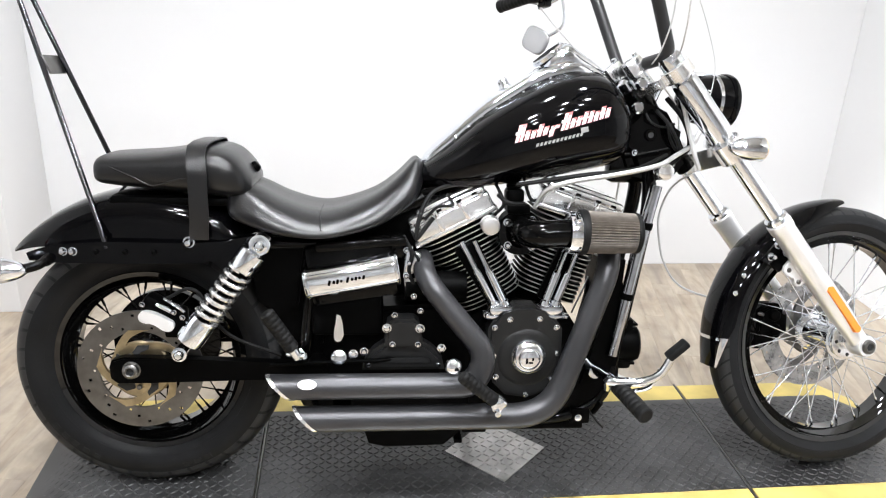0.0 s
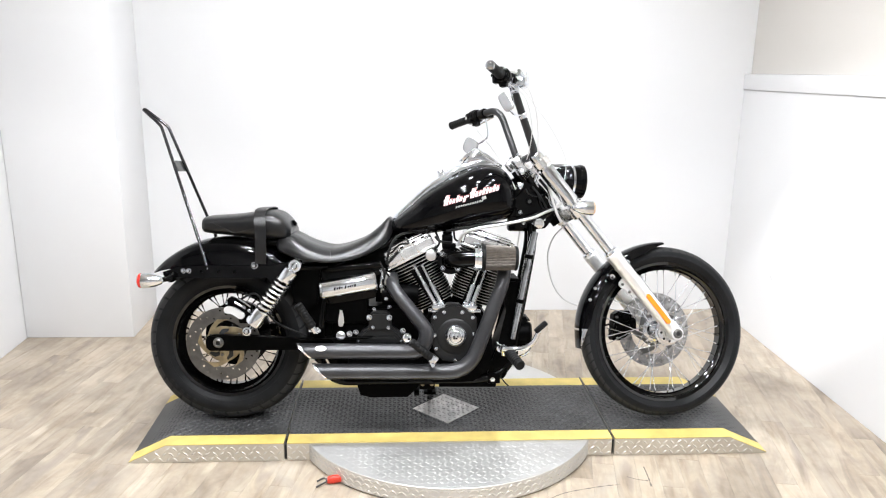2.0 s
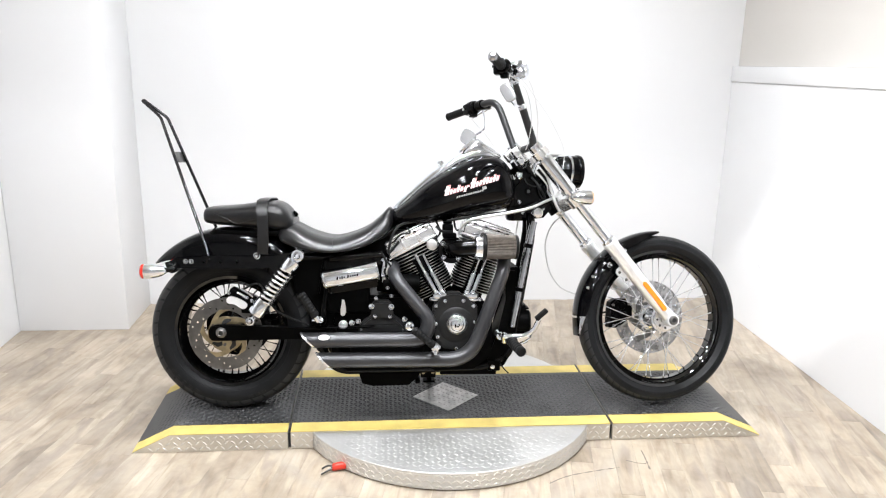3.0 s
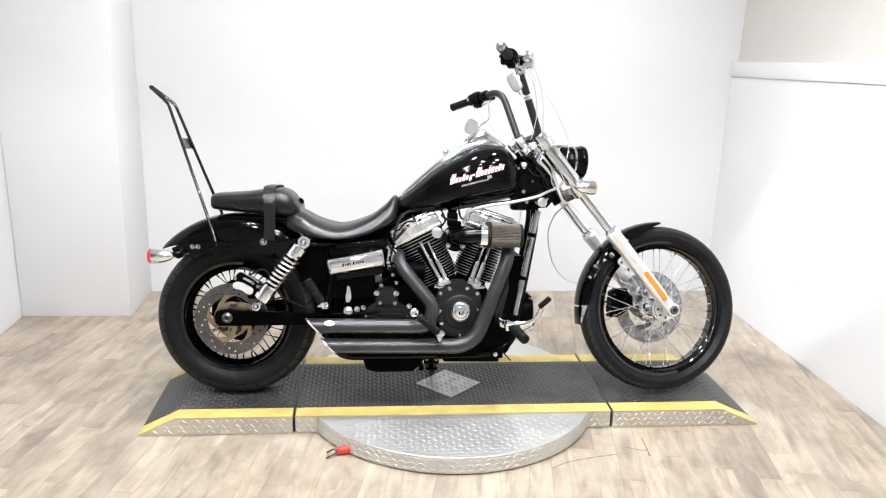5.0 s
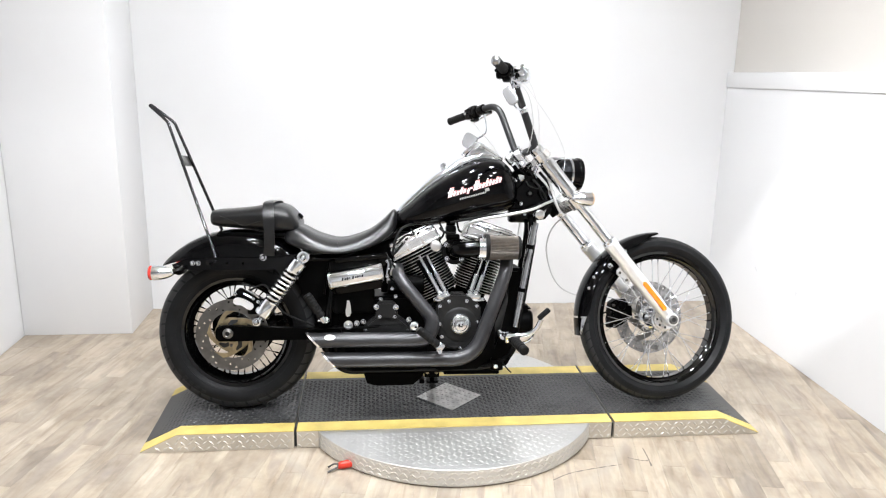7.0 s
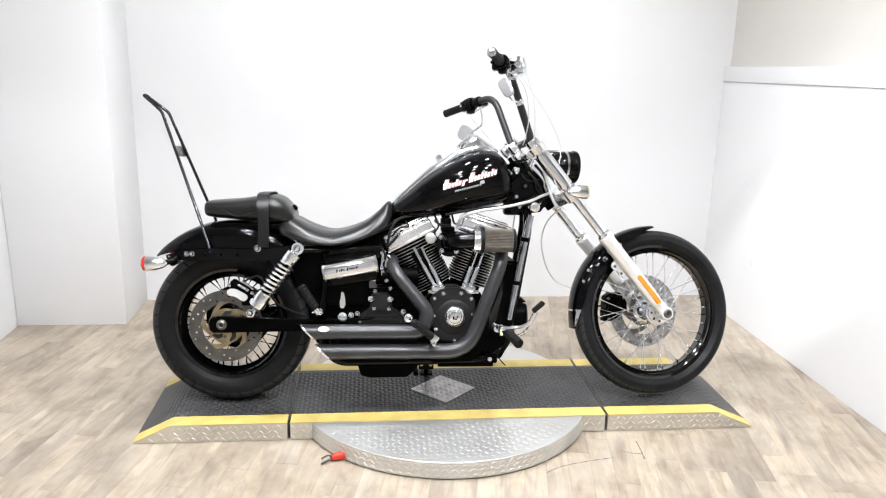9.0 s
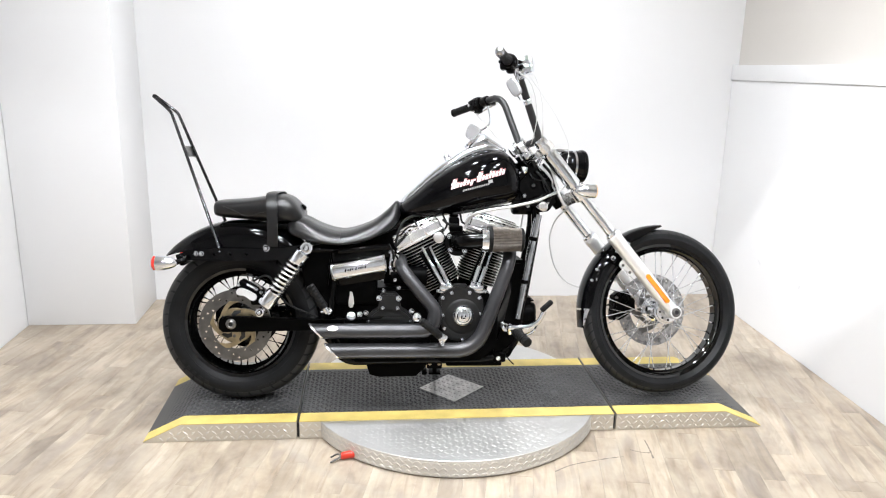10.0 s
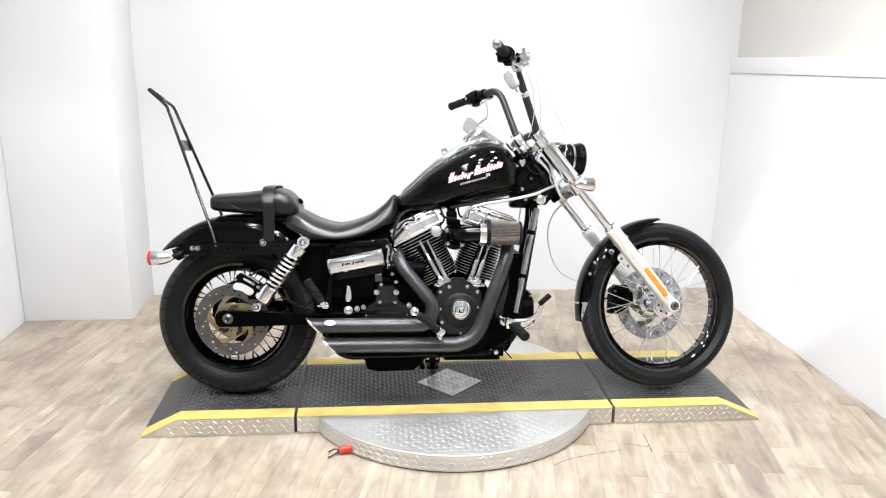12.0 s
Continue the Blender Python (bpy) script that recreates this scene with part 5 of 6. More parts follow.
for pts, r in (([(0.592, -0.125, 0.625), (0.612, -0.135, 0.585), (0.606, -0.130, 0.545), (0.622, -0.115, 0.505)], 0.0048),
               ([(0.604, -0.118, 0.600), (0.628, -0.128, 0.570), (0.634, -0.120, 0.530)], 0.0036),
               ([(0.690, -0.105, 0.715), (0.700, -0.128, 0.695), (0.668, -0.125, 0.690), (0.640, -0.115, 0.660)], 0.0036)):
    part("wiring_hose", tube(curve(pts), r, 8), RUBBER, engine)
for x, z in ((0.600, 0.594), (0.606, 0.566), (0.600, 0.536), (0.618, 0.488)):
    bolt(x, z, -0.136, engine, 0.0055, 0.006, CHROME, "bracket_bolt")
part("side_bracket", box(0.604, -0.128, 0.566, 0.014, 0.010, 0.075, 0.003, Matrix.Rotation(0.12, 3, "Y")), CHROME, engine, "chrome bracket beside the battery box")

# intake and filter
intake = part("intake_elbow", tube(rounded([(0.858, -0.08, 0.640), (0.858, -0.184, 0.640), (0.962, -0.205, 0.651)], 0.045, 10), 0.0305, 24), GLOSSBLK, bike, "gloss black intake elbow")
part("throttle_body", join(rod((0.858, -0.10, 0.632), (0.858, -0.02, 0.632), 0.040, 28), box(0.846, -0.075, 0.700, 0.040, 0.05, 0.055, 0.008), box(0.852, -0.10, 0.684, 0.052, 0.03, 0.022, 0.005), rod((0.846, -0.07, 0.72), (0.846, -0.07, 0.765), 0.012), rod((0.846, -0.07, 0.728), (0.846, -0.07, 0.736), 0.018)), MATT, intake)
for a in (0.9, 2.5, 3.9, 5.4):
    bolt(0.859 + 0.041 * math.cos(a), 0.630 + 0.041 * math.sin(a), -0.113, intake, 0.007, 0.008)
part("mount_ring", lathe([(0.034, 0), (0.050, 0), (0.052, 0.004), (0.052, 0.012), (0.034, 0.012)], (0.859, -0.112, 0.630), (0, 1, 0), 40, True), GLOSSBLK, intake)
part("hose_clamp", lathe([(0.030, -0.014), (0.0445, -0.014), (0.0455, -0.010), (0.0455, 0.010), (0.0445, 0.014), (0.030, 0.014)], (0.955, -0.205, 0.651), (1, 0, -0.02), 36, True), CHROME, intake, "chrome hose clamp")
part("clamp_screw", join(rod((0.955, -0.245, 0.684), (0.955, -0.215, 0.694), 0.005, 10), box(0.955, -0.240, 0.676, 0.02, 0.010, 0.012, 0.002)), CHROME, intake)
rings = []
for x, r in ((0.972, 0.043), (0.975, 0.0470), (1.088, 0.0432), (1.091, 0.041)):
    ring = []
    for k in range(96):
        a = 2 * math.pi * k / 96
        q = r * (1.0 if k % 2 else 0.925)
        ring.append(V((x, -0.205 + q * math.cos(a), 0.653 - 0.02 * (x - 0.975) + q * math.sin(a))))
    rings.append(ring)
filt = part("air_filter", loft(rings), MESHGREY, bike, "pleated grey gauze cone air filter", sharp=12)
part("filter_base", lathe([(0.030, -0.006), (0.048, -0.006), (0.050, 0.0), (0.049, 0.008), (0.030, 0.008)], (0.972, -0.205, 0.653), (1, 0, -0.02), 40, True), RUBBER, filt)
part("filter_cap", lathe([(0, 0.006), (0.038, 0.006), (0.0435, 0.003), (0.0450, -0.002), (0.0440, -0.006), (0, -0.006)], (1.093, -0.205, 0.6506), (1, 0, -0.02), 40), RUBBER, filt, "black rubber end cap")
breather = part("breather_bolt", lathe([(0, 0.037), (0.0172, 0.037), (0.0192, 0.0362), (0.0205, 0.034), (0.0205, 0.004), (0.012, 0), (0, 0)], (0.784, -0.115, 0.652), (0, -1, 0), 28), SATIN, intake, "round chrome breather cap")
part("spark_lead", join(tube(curve([(0.66, -0.10, 0.66), (0.62, -0.13, 0.62), (0.66, -0.10, 0.72), (0.80, -0.05, 0.74)]), 0.005, 8), tube(curve([(0.80, -0.08, 0.74), (0.815, -0.12, 0.70), (0.80, -0.10, 0.67)]), 0.004, 8), tube(curve([(0.87, -0.07, 0.74), (0.875, -0.12, 0.71), (0.90, -0.08, 0.70)]), 0.004, 8)), RUBBER, engine)
part("crossover_hose", tube(curve([(1.29, -0.03, 0.86), (1.262, -0.06, 0.832), (1.205, -0.11, 0.812), (1.15, -0.150, 0.793), (1.06, -0.165, 0.774), (0.96, -0.165, 0.757), (0.905, -0.150, 0.735), (0.885, -0.12, 0.69)]), 0.0054, 10), HOSE, bike, "braided steel hose below the tank")
part("hose_rail", tube(curve([(1.19, -0.09, 0.81), (1.10, -0.14, 0.782), (0.98, -0.15, 0.768), (0.84, -0.13, 0.742)]), 0.005, 8), RUBBER, bike)


# exhausts
def exhaust(pts, radii, shear, r_tip, label):
    line = rounded(pts, 0.085, 10)
    # radius eased along the way
    total = [0.0]
    for a, b in zip(line, line[1:]):
        total.append(total[-1] + (b - a).length)
    rr = [radii[0] + (radii[1] - radii[0]) * min(1, max(0, (s / total[-1] - 0.30) / 0.12)) for s in total]
    rings = sweep_rings(line, rr, 24)
    end = line[-1]
    for k, ring in enumerate(rings[-1:]):
        for v in ring:
            v.x += shear * (end.z - v.z)
    pipe = part("exhaust_pipe", loft(rings, caps=False), PIPE, bike, label)
    n = len(rings[-1])
    mid = end
    outer = [v + V((-0.001, 0, 0)) for v in rings[-1]]
    lip0 = [mid + (v - mid) * 1.03 + V((0.006, 0, 0)) for v in rings[-1]]
    lip1 = [mid + (v - mid) * 1.04 + V((-0.003, 0, 0)) for v in rings[-1]]
    lip2 = [mid + (v - mid) * 0.90 + V((-0.003, 0, 0)) for v in rings[-1]]
    lip3 = [mid + (v - mid) * 0.90 + V((0.060, 0, 0)) for v in rings[-1]]
    part("exhaust_tip", loft([lip0, lip1, lip2], caps=False), POLISHED, pipe, "slash-cut bright edge")
    part("exhaust_bore", loft([lip2, lip3]), GAP, pipe)
    return pipe


upper = exhaust([(0.640, -0.07, 0.560), (0.642, -0.175, 0.536), (0.776, -0.208, 0.378), (0.752, -0.212, 0.306), (0.328, -0.212, 0.306)], (0.0245, 0.0280), 0.95, 0.036, "satin black staggered exhaust, upper pipe")
lower = exhaust([(1.062, -0.10, 0.630), (1.054, -0.165, 0.565), (0.926, -0.210, 0.231), (0.384, -0.212, 0.231)], (0.0255, 0.0285), 0.95, 0.036, "satin black staggered exhaust, lower pipe")
part("pipe_badge", lathe([(0, 0.002), (0.017, 0.002), (0.018, 0), (0, 0)], (0, 0, 0), (0, -1, 0), 24), PINK, upper, "white oval sticker on the muffler", m=Matrix.Translation((0.388, -0.2375, 0.3215)) @ Matrix.Rotation(radians(-33), 4, "X") @ Matrix.Diagonal((1.15, 1, 0.62, 1)))
part("pipe_bracket", box(0.46, -0.17, 0.265, 0.04, 0.03, 0.05, 0.004), MATT, lower)
part("rear_rail", tube(rounded([(0.30, -0.155, 0.336), (0.55, -0.155, 0.345), (0.60, -0.14, 0.345)], 0.03), 0.005, 8), MATT, bike)

# pegs and controls


def peg(pts, r, label, cuffs=True):
    a, b = V(pts[0]), V(pts[1])
    d = (b - a).normalized()
    L = (b - a).length
    prof = [(0, 0), (r * 0.8, 0), (r, 0.004)]
    for k in range(7):
        z = 0.010 + (L - 0.02) * k / 7
        prof += [(r, z), (r * 0.93, z + 0.002), (r * 0.93, z + 0.004), (r, z + 0.006)]
    prof += [(r, L - 0.004), (r * 0.8, L), (0, L)]
    return part("foot_peg", lathe(prof, a, d, 20), RUBBER, bike, label)


p = peg([(0.305, -0.235, 0.482), (0.358, -0.225, 0.397)], 0.0165, "folded rubber passenger peg")
part("peg_bracket", join(rod((0.356, -0.225, 0.400), (0.370, -0.222, 0.376), 0.011), rod((0.345, -0.20, 0.378), (0.385, -0.235, 0.385), 0.007), rod((0.372, -0.225, 0.385), (0.372, -0.10, 0.36), 0.012)), CHROME, p, "chrome peg clevis")
p = peg([(0.713, -0.288, 0.360), (0.788, -0.281, 0.299)], 0.0150, "folded black rubber peg beside the exhaust")
part("peg_ball", lathe([(0, 0.034), (0.010, 0.032), (0.0165, 0.026), (0.0185, 0.018), (0.0165, 0.008), (0.010, 0.002), (0, 0)], (0.699, -0.232, 0.362), (0.0, -1, 0.25), 24), CHROME, p, "chrome ball end")
part("peg_bracket", join(box(0.795, -0.279, 0.293, 0.026, 0.026, 0.032, 0.005, Matrix.Rotation(0.65, 3, "Y")), rod((0.804, -0.297, 0.297), (0.804, -0.255, 0.295), 0.006), rod((0.792, -0.300, 0.276), (0.792, -0.262, 0.274), 0.0065), rod((0.792, -0.281, 0.281), (0.785, -0.10, 0.22), 0.010)), CHROME, p, "chrome peg clevis")
fp = peg([(1.068, -0.235, 0.312), (1.098, -0.345, 0.288)], 0.0185, "black rubber forward foot peg")
part("peg_mount", join(tube(curve([(1.05, -0.10, 0.300), (1.055, -0.18, 0.315), (1.055, -0.225, 0.322), (1.070, -0.242, 0.312)]), 0.013, 12), rod((1.05, -0.13, 0.300), (1.05, -0.06, 0.296), 0.016)), CHROME, fp, "chrome forward control mount")
lever = part("brake_pedal", tube(curve([(1.052, -0.215, 0.300), (1.050, -0.235, 0.322), (1.075, -0.25, 0.326), (1.118, -0.262, 0.333), (1.150, -0.272, 0.354), (1.170, -0.278, 0.396)]), [0.011] * 20 + [0.009] * 21, 12), CHROME, bike, "chrome brake pedal arm")
part("pedal_pad", box(1.176, -0.286, 0.414, 0.054, 0.030, 0.016, 0.005, Matrix.Rotation(radians(-42), 3, "Y")), RUBBER, lever, "black rubber pedal pad")
part("pedal_link", tube(curve([(1.152, -0.262, 0.360), (1.138, -0.25, 0.315), (1.10, -0.20, 0.28)]), 0.005, 8), CHROME, lever)
part("stand_bracket", join(box(0.775, -0.07, 0.142, 0.06, 0.012, 0.035, 0.004), box(0.735, -0.02, 0.11, 0.02, 0.14, 0.012, 0.003)), MATT, bike)
for x in (0.757, 0.793):
    bolt(x, 0.146, -0.077, bike, 0.006, 0.005, BRASS, "bracket_bolt")
part("side_stand", join(tube(rounded([(0.78, 0.08, 0.140), (0.785, 0.11, 0.10), (0.79, 0.20, 0.040)], 0.03), 0.011, 12), box(0.79, 0.212, 0.0375, 0.05, 0.05, 0.008, 0.003, Matrix.Rotation(radians(9), 3, "X"))), MATT, bike, "black side stand")
part("oil_line", tube(curve([(1.02, -0.05, 0.20), (1.06, -0.08, 0.175), (1.08, -0.1, 0.21)]), 0.006, 8), MATT, engine)
part("lower_rail", box(0.93, -0.08, 0.150, 0.22, 0.03, 0.02, 0.005), MATT, frame_part)
part("front_mount", box(1.03, -0.085, 0.175, 0.05, 0.03, 0.04, 0.006), MATT, frame_part)
bolt(1.025, 0.172, -0.102, bike, 0.007, 0.005)
part("wire_tail", tube(curve([(1.05, -0.09, 0.19), (1.07, -0.11, 0.165), (1.085, -0.11, 0.150)]), 0.0025, 6), RUBBER, bike)

# fork


def along(s, y=0.0, n=0.0):
    """A point of the unturned fork: s up the legs, y sideways, n ahead of them."""
    return FRONT + AX * s + V((0, y, 0)) + NX * n


for side in (-1, 1):
    y = side * 0.115
    leg = part("fork_tube", lathe([(0, 0.36), (0.0205, 0.36), (0.0205, 0.84), (0.0265, 0.845), (0.0275, 0.862), (0.024, 0.873), (0, 0.875)], FRONT + V((0, y, 0)), AX, 28), CHROME, bike, "polished chrome fork tube", m=STEER)
    part("fork_slider", lathe([(0, -0.020), (0.014, -0.018), (0.021, -0.010), (0.0225, 0.0), (0.0235, 0.05), (0.0275, 0.10), (0.0275, 0.372), (0.0295, 0.376), (0.0295, 0.394), (0.026, 0.398), (0, 0.398)], FRONT + V((0, y, 0)), AX, 32), SILVER, leg, "satin silver fork slider", m=STEER)
    part("dust_seal", lathe([(0.022, 0.397), (0.0275, 0.398), (0.0275, 0.408), (0.0235, 0.413), (0.0205, 0.413)], FRONT + V((0, y, 0)), AX, 28, True), CHROME, leg, m=STEER)
    part("axle_boss", lathe([(0.012, -0.024), (0.0245, -0.022), (0.0265, -0.018), (0.0265, 0.019), (0.0240, 0.024), (0.012, 0.024)], FRONT + V((0, y, 0)), (0, side, 0), 36, True), SILVER, leg, m=STEER)
    part("axle_nut", lathe([(0.0085, 0.018), (0.0175, 0.020), (0.0180, 0.026), (0.0165, 0.031), (0.0120, 0.033), (0.0095, 0.032), (0.0085, 0.026)], FRONT + V((0, y, 0)), (0, side, 0), 28, True), STEEL, leg, "steel axle nut", m=STEER)
    part("axle_bore", lathe([(0, 0.018), (0.0090, 0.018), (0.0090, 0.028), (0, 0.028)], FRONT + V((0, y, 0)), (0, side, 0), 24), GAP, leg, m=STEER)
    lobes = [(0.222, -0.018), (0.222, -0.036), (0.230, -0.046), (0.242, -0.046), (0.250, -0.038), (0.258, -0.042), (0.268, -0.050), (0.282, -0.050), (0.290, -0.040), (0.292, -0.018)]
    lug = part("mounting_lug", plate([(p.x, p.z) for p in (along(u, 0, n) for u, n in lobes)], y - side * 0.024, y - side * 0.012, 0.002), SILVER, leg, "cast mounting lug with two bolts", m=STEER)
    for u, n in ((0.236, -0.036), (0.276, -0.039)):
        c = along(u, 0, n)
        bolt(c.x, c.z, y - 0.013 if side > 0 else y + 0.011, lug, 0.0048, 0.003, STEEL, "lug_bolt", STEER)
    part("fork_cover", lathe([(0.0215, 0.645), (0.0295, 0.648), (0.030, 0.66), (0.030, 0.80), (0.0285, 0.806), (0.0215, 0.806)], FRONT + V((0, y, 0)), AX, 28, True), CHROME, leg, m=STEER)
    if side < 0:
        rings = []
        for s, w in ((0.052, 0.002), (0.057, 0.0105), (0.125, 0.0105), (0.19, 0.0105), (0.196, 0.002)):
            c = along(s, y - 0.0255)
            rings.append([c + NX * w + V((0, 0.006, 0)), c - NX * w + V((0, 0.006, 0)), c - NX * w * 0.8 - V((0, 0.0055, 0)), c + NX * w * 0.8 - V((0, 0.0055, 0))])
        part("reflector", loft(rings), AMBER, leg, "long orange reflector", m=STEER)
tree = part("lower_triple_tree", join(*[rod(along(0.585, s * 0.115), along(0.635, s * 0.115), 0.034, 28) for s in (-1, 1)], loft([[along(0.588, y, n) for n in (-0.060 + 0.03 * abs(y) / 0.1, 0.02)][0:1] + [along(0.588, y, 0.030), along(0.638, y, 0.030), along(0.638, y, -0.060 + 0.03 * abs(y) / 0.1)] for y in (-0.11, -0.05, 0, 0.05, 0.11)])), POLISHED, bike, "bright polished lower triple tree", m=STEER)
upper_tree = part("upper_triple_tree", join(*[rod(along(0.815, s * 0.115), along(0.846, s * 0.115), 0.035, 28) for s in (-1, 1)], loft([[along(0.818, y, -0.080 + 0.03 * abs(y) / 0.1), along(0.818, y, 0.020), along(0.842, y, 0.020), along(0.842, y, -0.080 + 0.03 * abs(y) / 0.1)] for y in (-0.11, -0.05, 0, 0.05, 0.11)])), POLISHED, bike, "bright polished upper triple tree", m=STEER)
part("stem_nut", lathe([(0, 0.03), (0.012, 0.029), (0.020, 0.022), (0.022, 0), (0, 0)], along(0.842, 0, -0.06), AX, 24), CHROME, upper_tree, m=STEER)
part("steering_stem", rod(along(0.60, 0, -0.06), along(0.83, 0, -0.06), 0.020, 20), MATT, tree, m=STEER)
for side in (-1, 1):
    part("bar_riser", join(rod(along(0.842, side * 0.05, -0.045), along(0.872, side * 0.05, -0.045), 0.020, 20), box(*(along(0.885, side * 0.05, -0.045)), 0.045, 0.034, 0.044, 0.008, Matrix.Rotation(radians(-39), 3, "Y"))), POLISHED, upper_tree, "bright bar riser", m=STEER)
    part("riser_bolt", rod(along(0.905, side * 0.05, -0.028), along(0.914, side * 0.05, -0.028), 0.006, 10), CHROME, upper_tree, m=STEER)

# bar
clamp_c = along(0.885, 0, -0.045)
BAR = [V((1.149, 0.129, 1.012)), V((1.050, 0.175, 1.258)), V((0.900, 0.448, 1.250))]
BAR_L = [V((1.160, 0.129, 1.010)), V((1.090, 0.175, 1.246)), V((0.946, 0.448, 1.220))]
half = [V((clamp_c.x, 0.0, clamp_c.z))] + BAR
bar_line = [V((p.x, -p.y, p.z)) for p in half[:0:-1]] + half[:1] + BAR_L
bar = part("handlebar", tube(rounded(bar_line, [0.062, 0.028, 0.01, 0.028, 0.062], 9), 0.0142, 18), BARBLACK, bike, "matt black ape-hanger handlebar", m=STEER)
for side in (-1, 1):
    ends = BAR if side < 0 else BAR_L
    t, e = V((ends[1].x, side * ends[1].y, ends[1].z)), V((ends[2].x, side * ends[2].y, ends[2].z))
    d = (e - t).normalized()
    L = (e - t).length
    a = e - d * 0.125
    prof = [(0, 0), (0.0170, 0), (0.0185, 0.004)]
    for k in range(9):
        z = 0.010 + 0.012 * k
        prof += [(0.0168, z), (0.0157, z + 0.003), (0.0157, z + 0.006), (0.0168, z + 0.009)]
    prof += [(0.0178, 0.121), (0.0178, 0.124), (0.013, 0.126), (0, 0.126)]
    grip = part("grip", lathe(prof, a, d, 24), RUBBER, bar, "black rubber hand grip", m=STEER)
    if side < 0:
        part("grip_cap", lathe([(0, 0.012), (0.007, 0.0112), (0.013, 0.0075), (0.0165, 0.001), (0.0165, -0.004), (0, -0.004)], e + d * 0.006, d, 24), SMOKE, grip, "smoked chrome grip end cap", m=STEER)
    q = axis_frame(a - d * 0.045, d).to_quaternion().to_matrix()
    sw = part("switch_housing", join(rod(a - d * 0.062, a - d * 0.004, 0.0275, 24, 0.005), rod(a - d * 0.050, a - d * 0.018, 0.0305, 24, 0.006), box(*(a - d * 0.030 + V((-0.018, 0, -0.006))), 0.030, 0.045, 0.034, 0.006, q), box(*(a - d * 0.034 + V((0.004, 0, -0.024))), 0.030, 0.030, 0.030, 0.006, q)), GLOSSBLK, bar, "black switch housing", m=STEER)
    for k, off in enumerate((-0.012, 0.004, 0.016)):
        part("switch_button", box(*(a - d * (0.030 - off) + V((-0.033, 0, -0.004))), 0.006, 0.010, 0.010, 0.002, q), SATIN if k == 1 else MATT, sw, m=STEER)
    perch = a - d * 0.085
    per = part("lever_perch", join(box(*(perch + V((0.018, 0, 0.0))), 0.05, 0.032, 0.034, 0.007, q), rod(perch - d * 0.016, perch + d * 0.016, 0.022, 20)), CHROME if side < 0 else GLOSSBLK, bar, "bright lever perch" if side < 0 else "black lever perch", m=STEER)
    if side < 0:
        part("brake_reservoir", join(box(*(perch + V((0.050, -0.008, -0.008))), 0.052, 0.044, 0.060, 0.011, q), box(*(perch + V((0.046, -0.008, 0.012))), 0.060, 0.028, 0.064, 0.007, q), box(*(perch + V((0.034, -0.004, -0.036))), 0.026, 0.026, 0.026, 0.006, q)), CHROME, bar, "chrome brake fluid reservoir", m=STEER)
    part("hand_lever", tube(curve([perch + V((0.040, 0, 0.004)), perch + d * 0.03 + V((0.072, 0, 0.004)), perch + d * 0.10 + V((0.080, 0, -0.002)), perch + d * 0.17 + V((0.086, 0, -0.006))]), [0.007] * 12 + [0.005] * 12 + [0.008], 10), CHROME, per, "chrome hand lever", m=STEER)
    # mirror hung under the bar
    r0 = perch + V((0.012, 0, -0.016))
    r1 = r0 + V((0.010, side * 0.015, -0.075))
    r2 = V((1.000, 0.30, 1.107)) if side > 0 else V((0.972, -0.375, 1.150))
    mir = part("mirror", body(resample([(-0.0085, -0.010, 0.010, 0.02), (-0.008, -0.030, 0.030, 0.034), (-0.003, -0.033, 0.032, 0.039), (0.004, -0.032, 0.030, 0.037), (0.012, -0.020, 0.020, 0.026), (0.016, -0.006, 0.006, 0.010)], 14), 28, 0.6, 0.6), MIRROR, bar, "dulled chrome mirror hung below the grip", m=STEER @ Matrix.Translation(r2) @ Matrix.Rotation(radians(38 if side > 0 else 60), 4, "Z") @ Matrix.Rotation(radians(30 if side > 0 else -30), 4, "X") @ Matrix.Diagonal((1, 1 if side > 0 else 0.52, 1 if side > 0 else 1.02, 1)))
    if side < 0:
        low, high = (V((p.x, -p.y, p.z)) for p in (BAR[0], BAR[1]))
        c = low.lerp(high, 0.56)
        part("mirror_clamp", join(rod(c - (high - low) * 0.035, c + (high - low) * 0.035, 0.0178, 20), tube(curve([c, c.lerp(r2, 0.5) + V((0, -0.01, -0.022)), r2 + V((0.004, 0, -0.020))]), 0.005, 8)), CHROME, mir, "chrome clamp on the bar", m=STEER)
    part("mirror_stem", tube(curve([r0, r1, r2 + V((0.012, 0, 0.0))]), 0.0042, 8), CHROME, mir, m=STEER)


def cable(name, pts, r, material, label, m=None):
    return part(name, tube(curve(pts, 10), r, 8), material, bike, label, m=m)


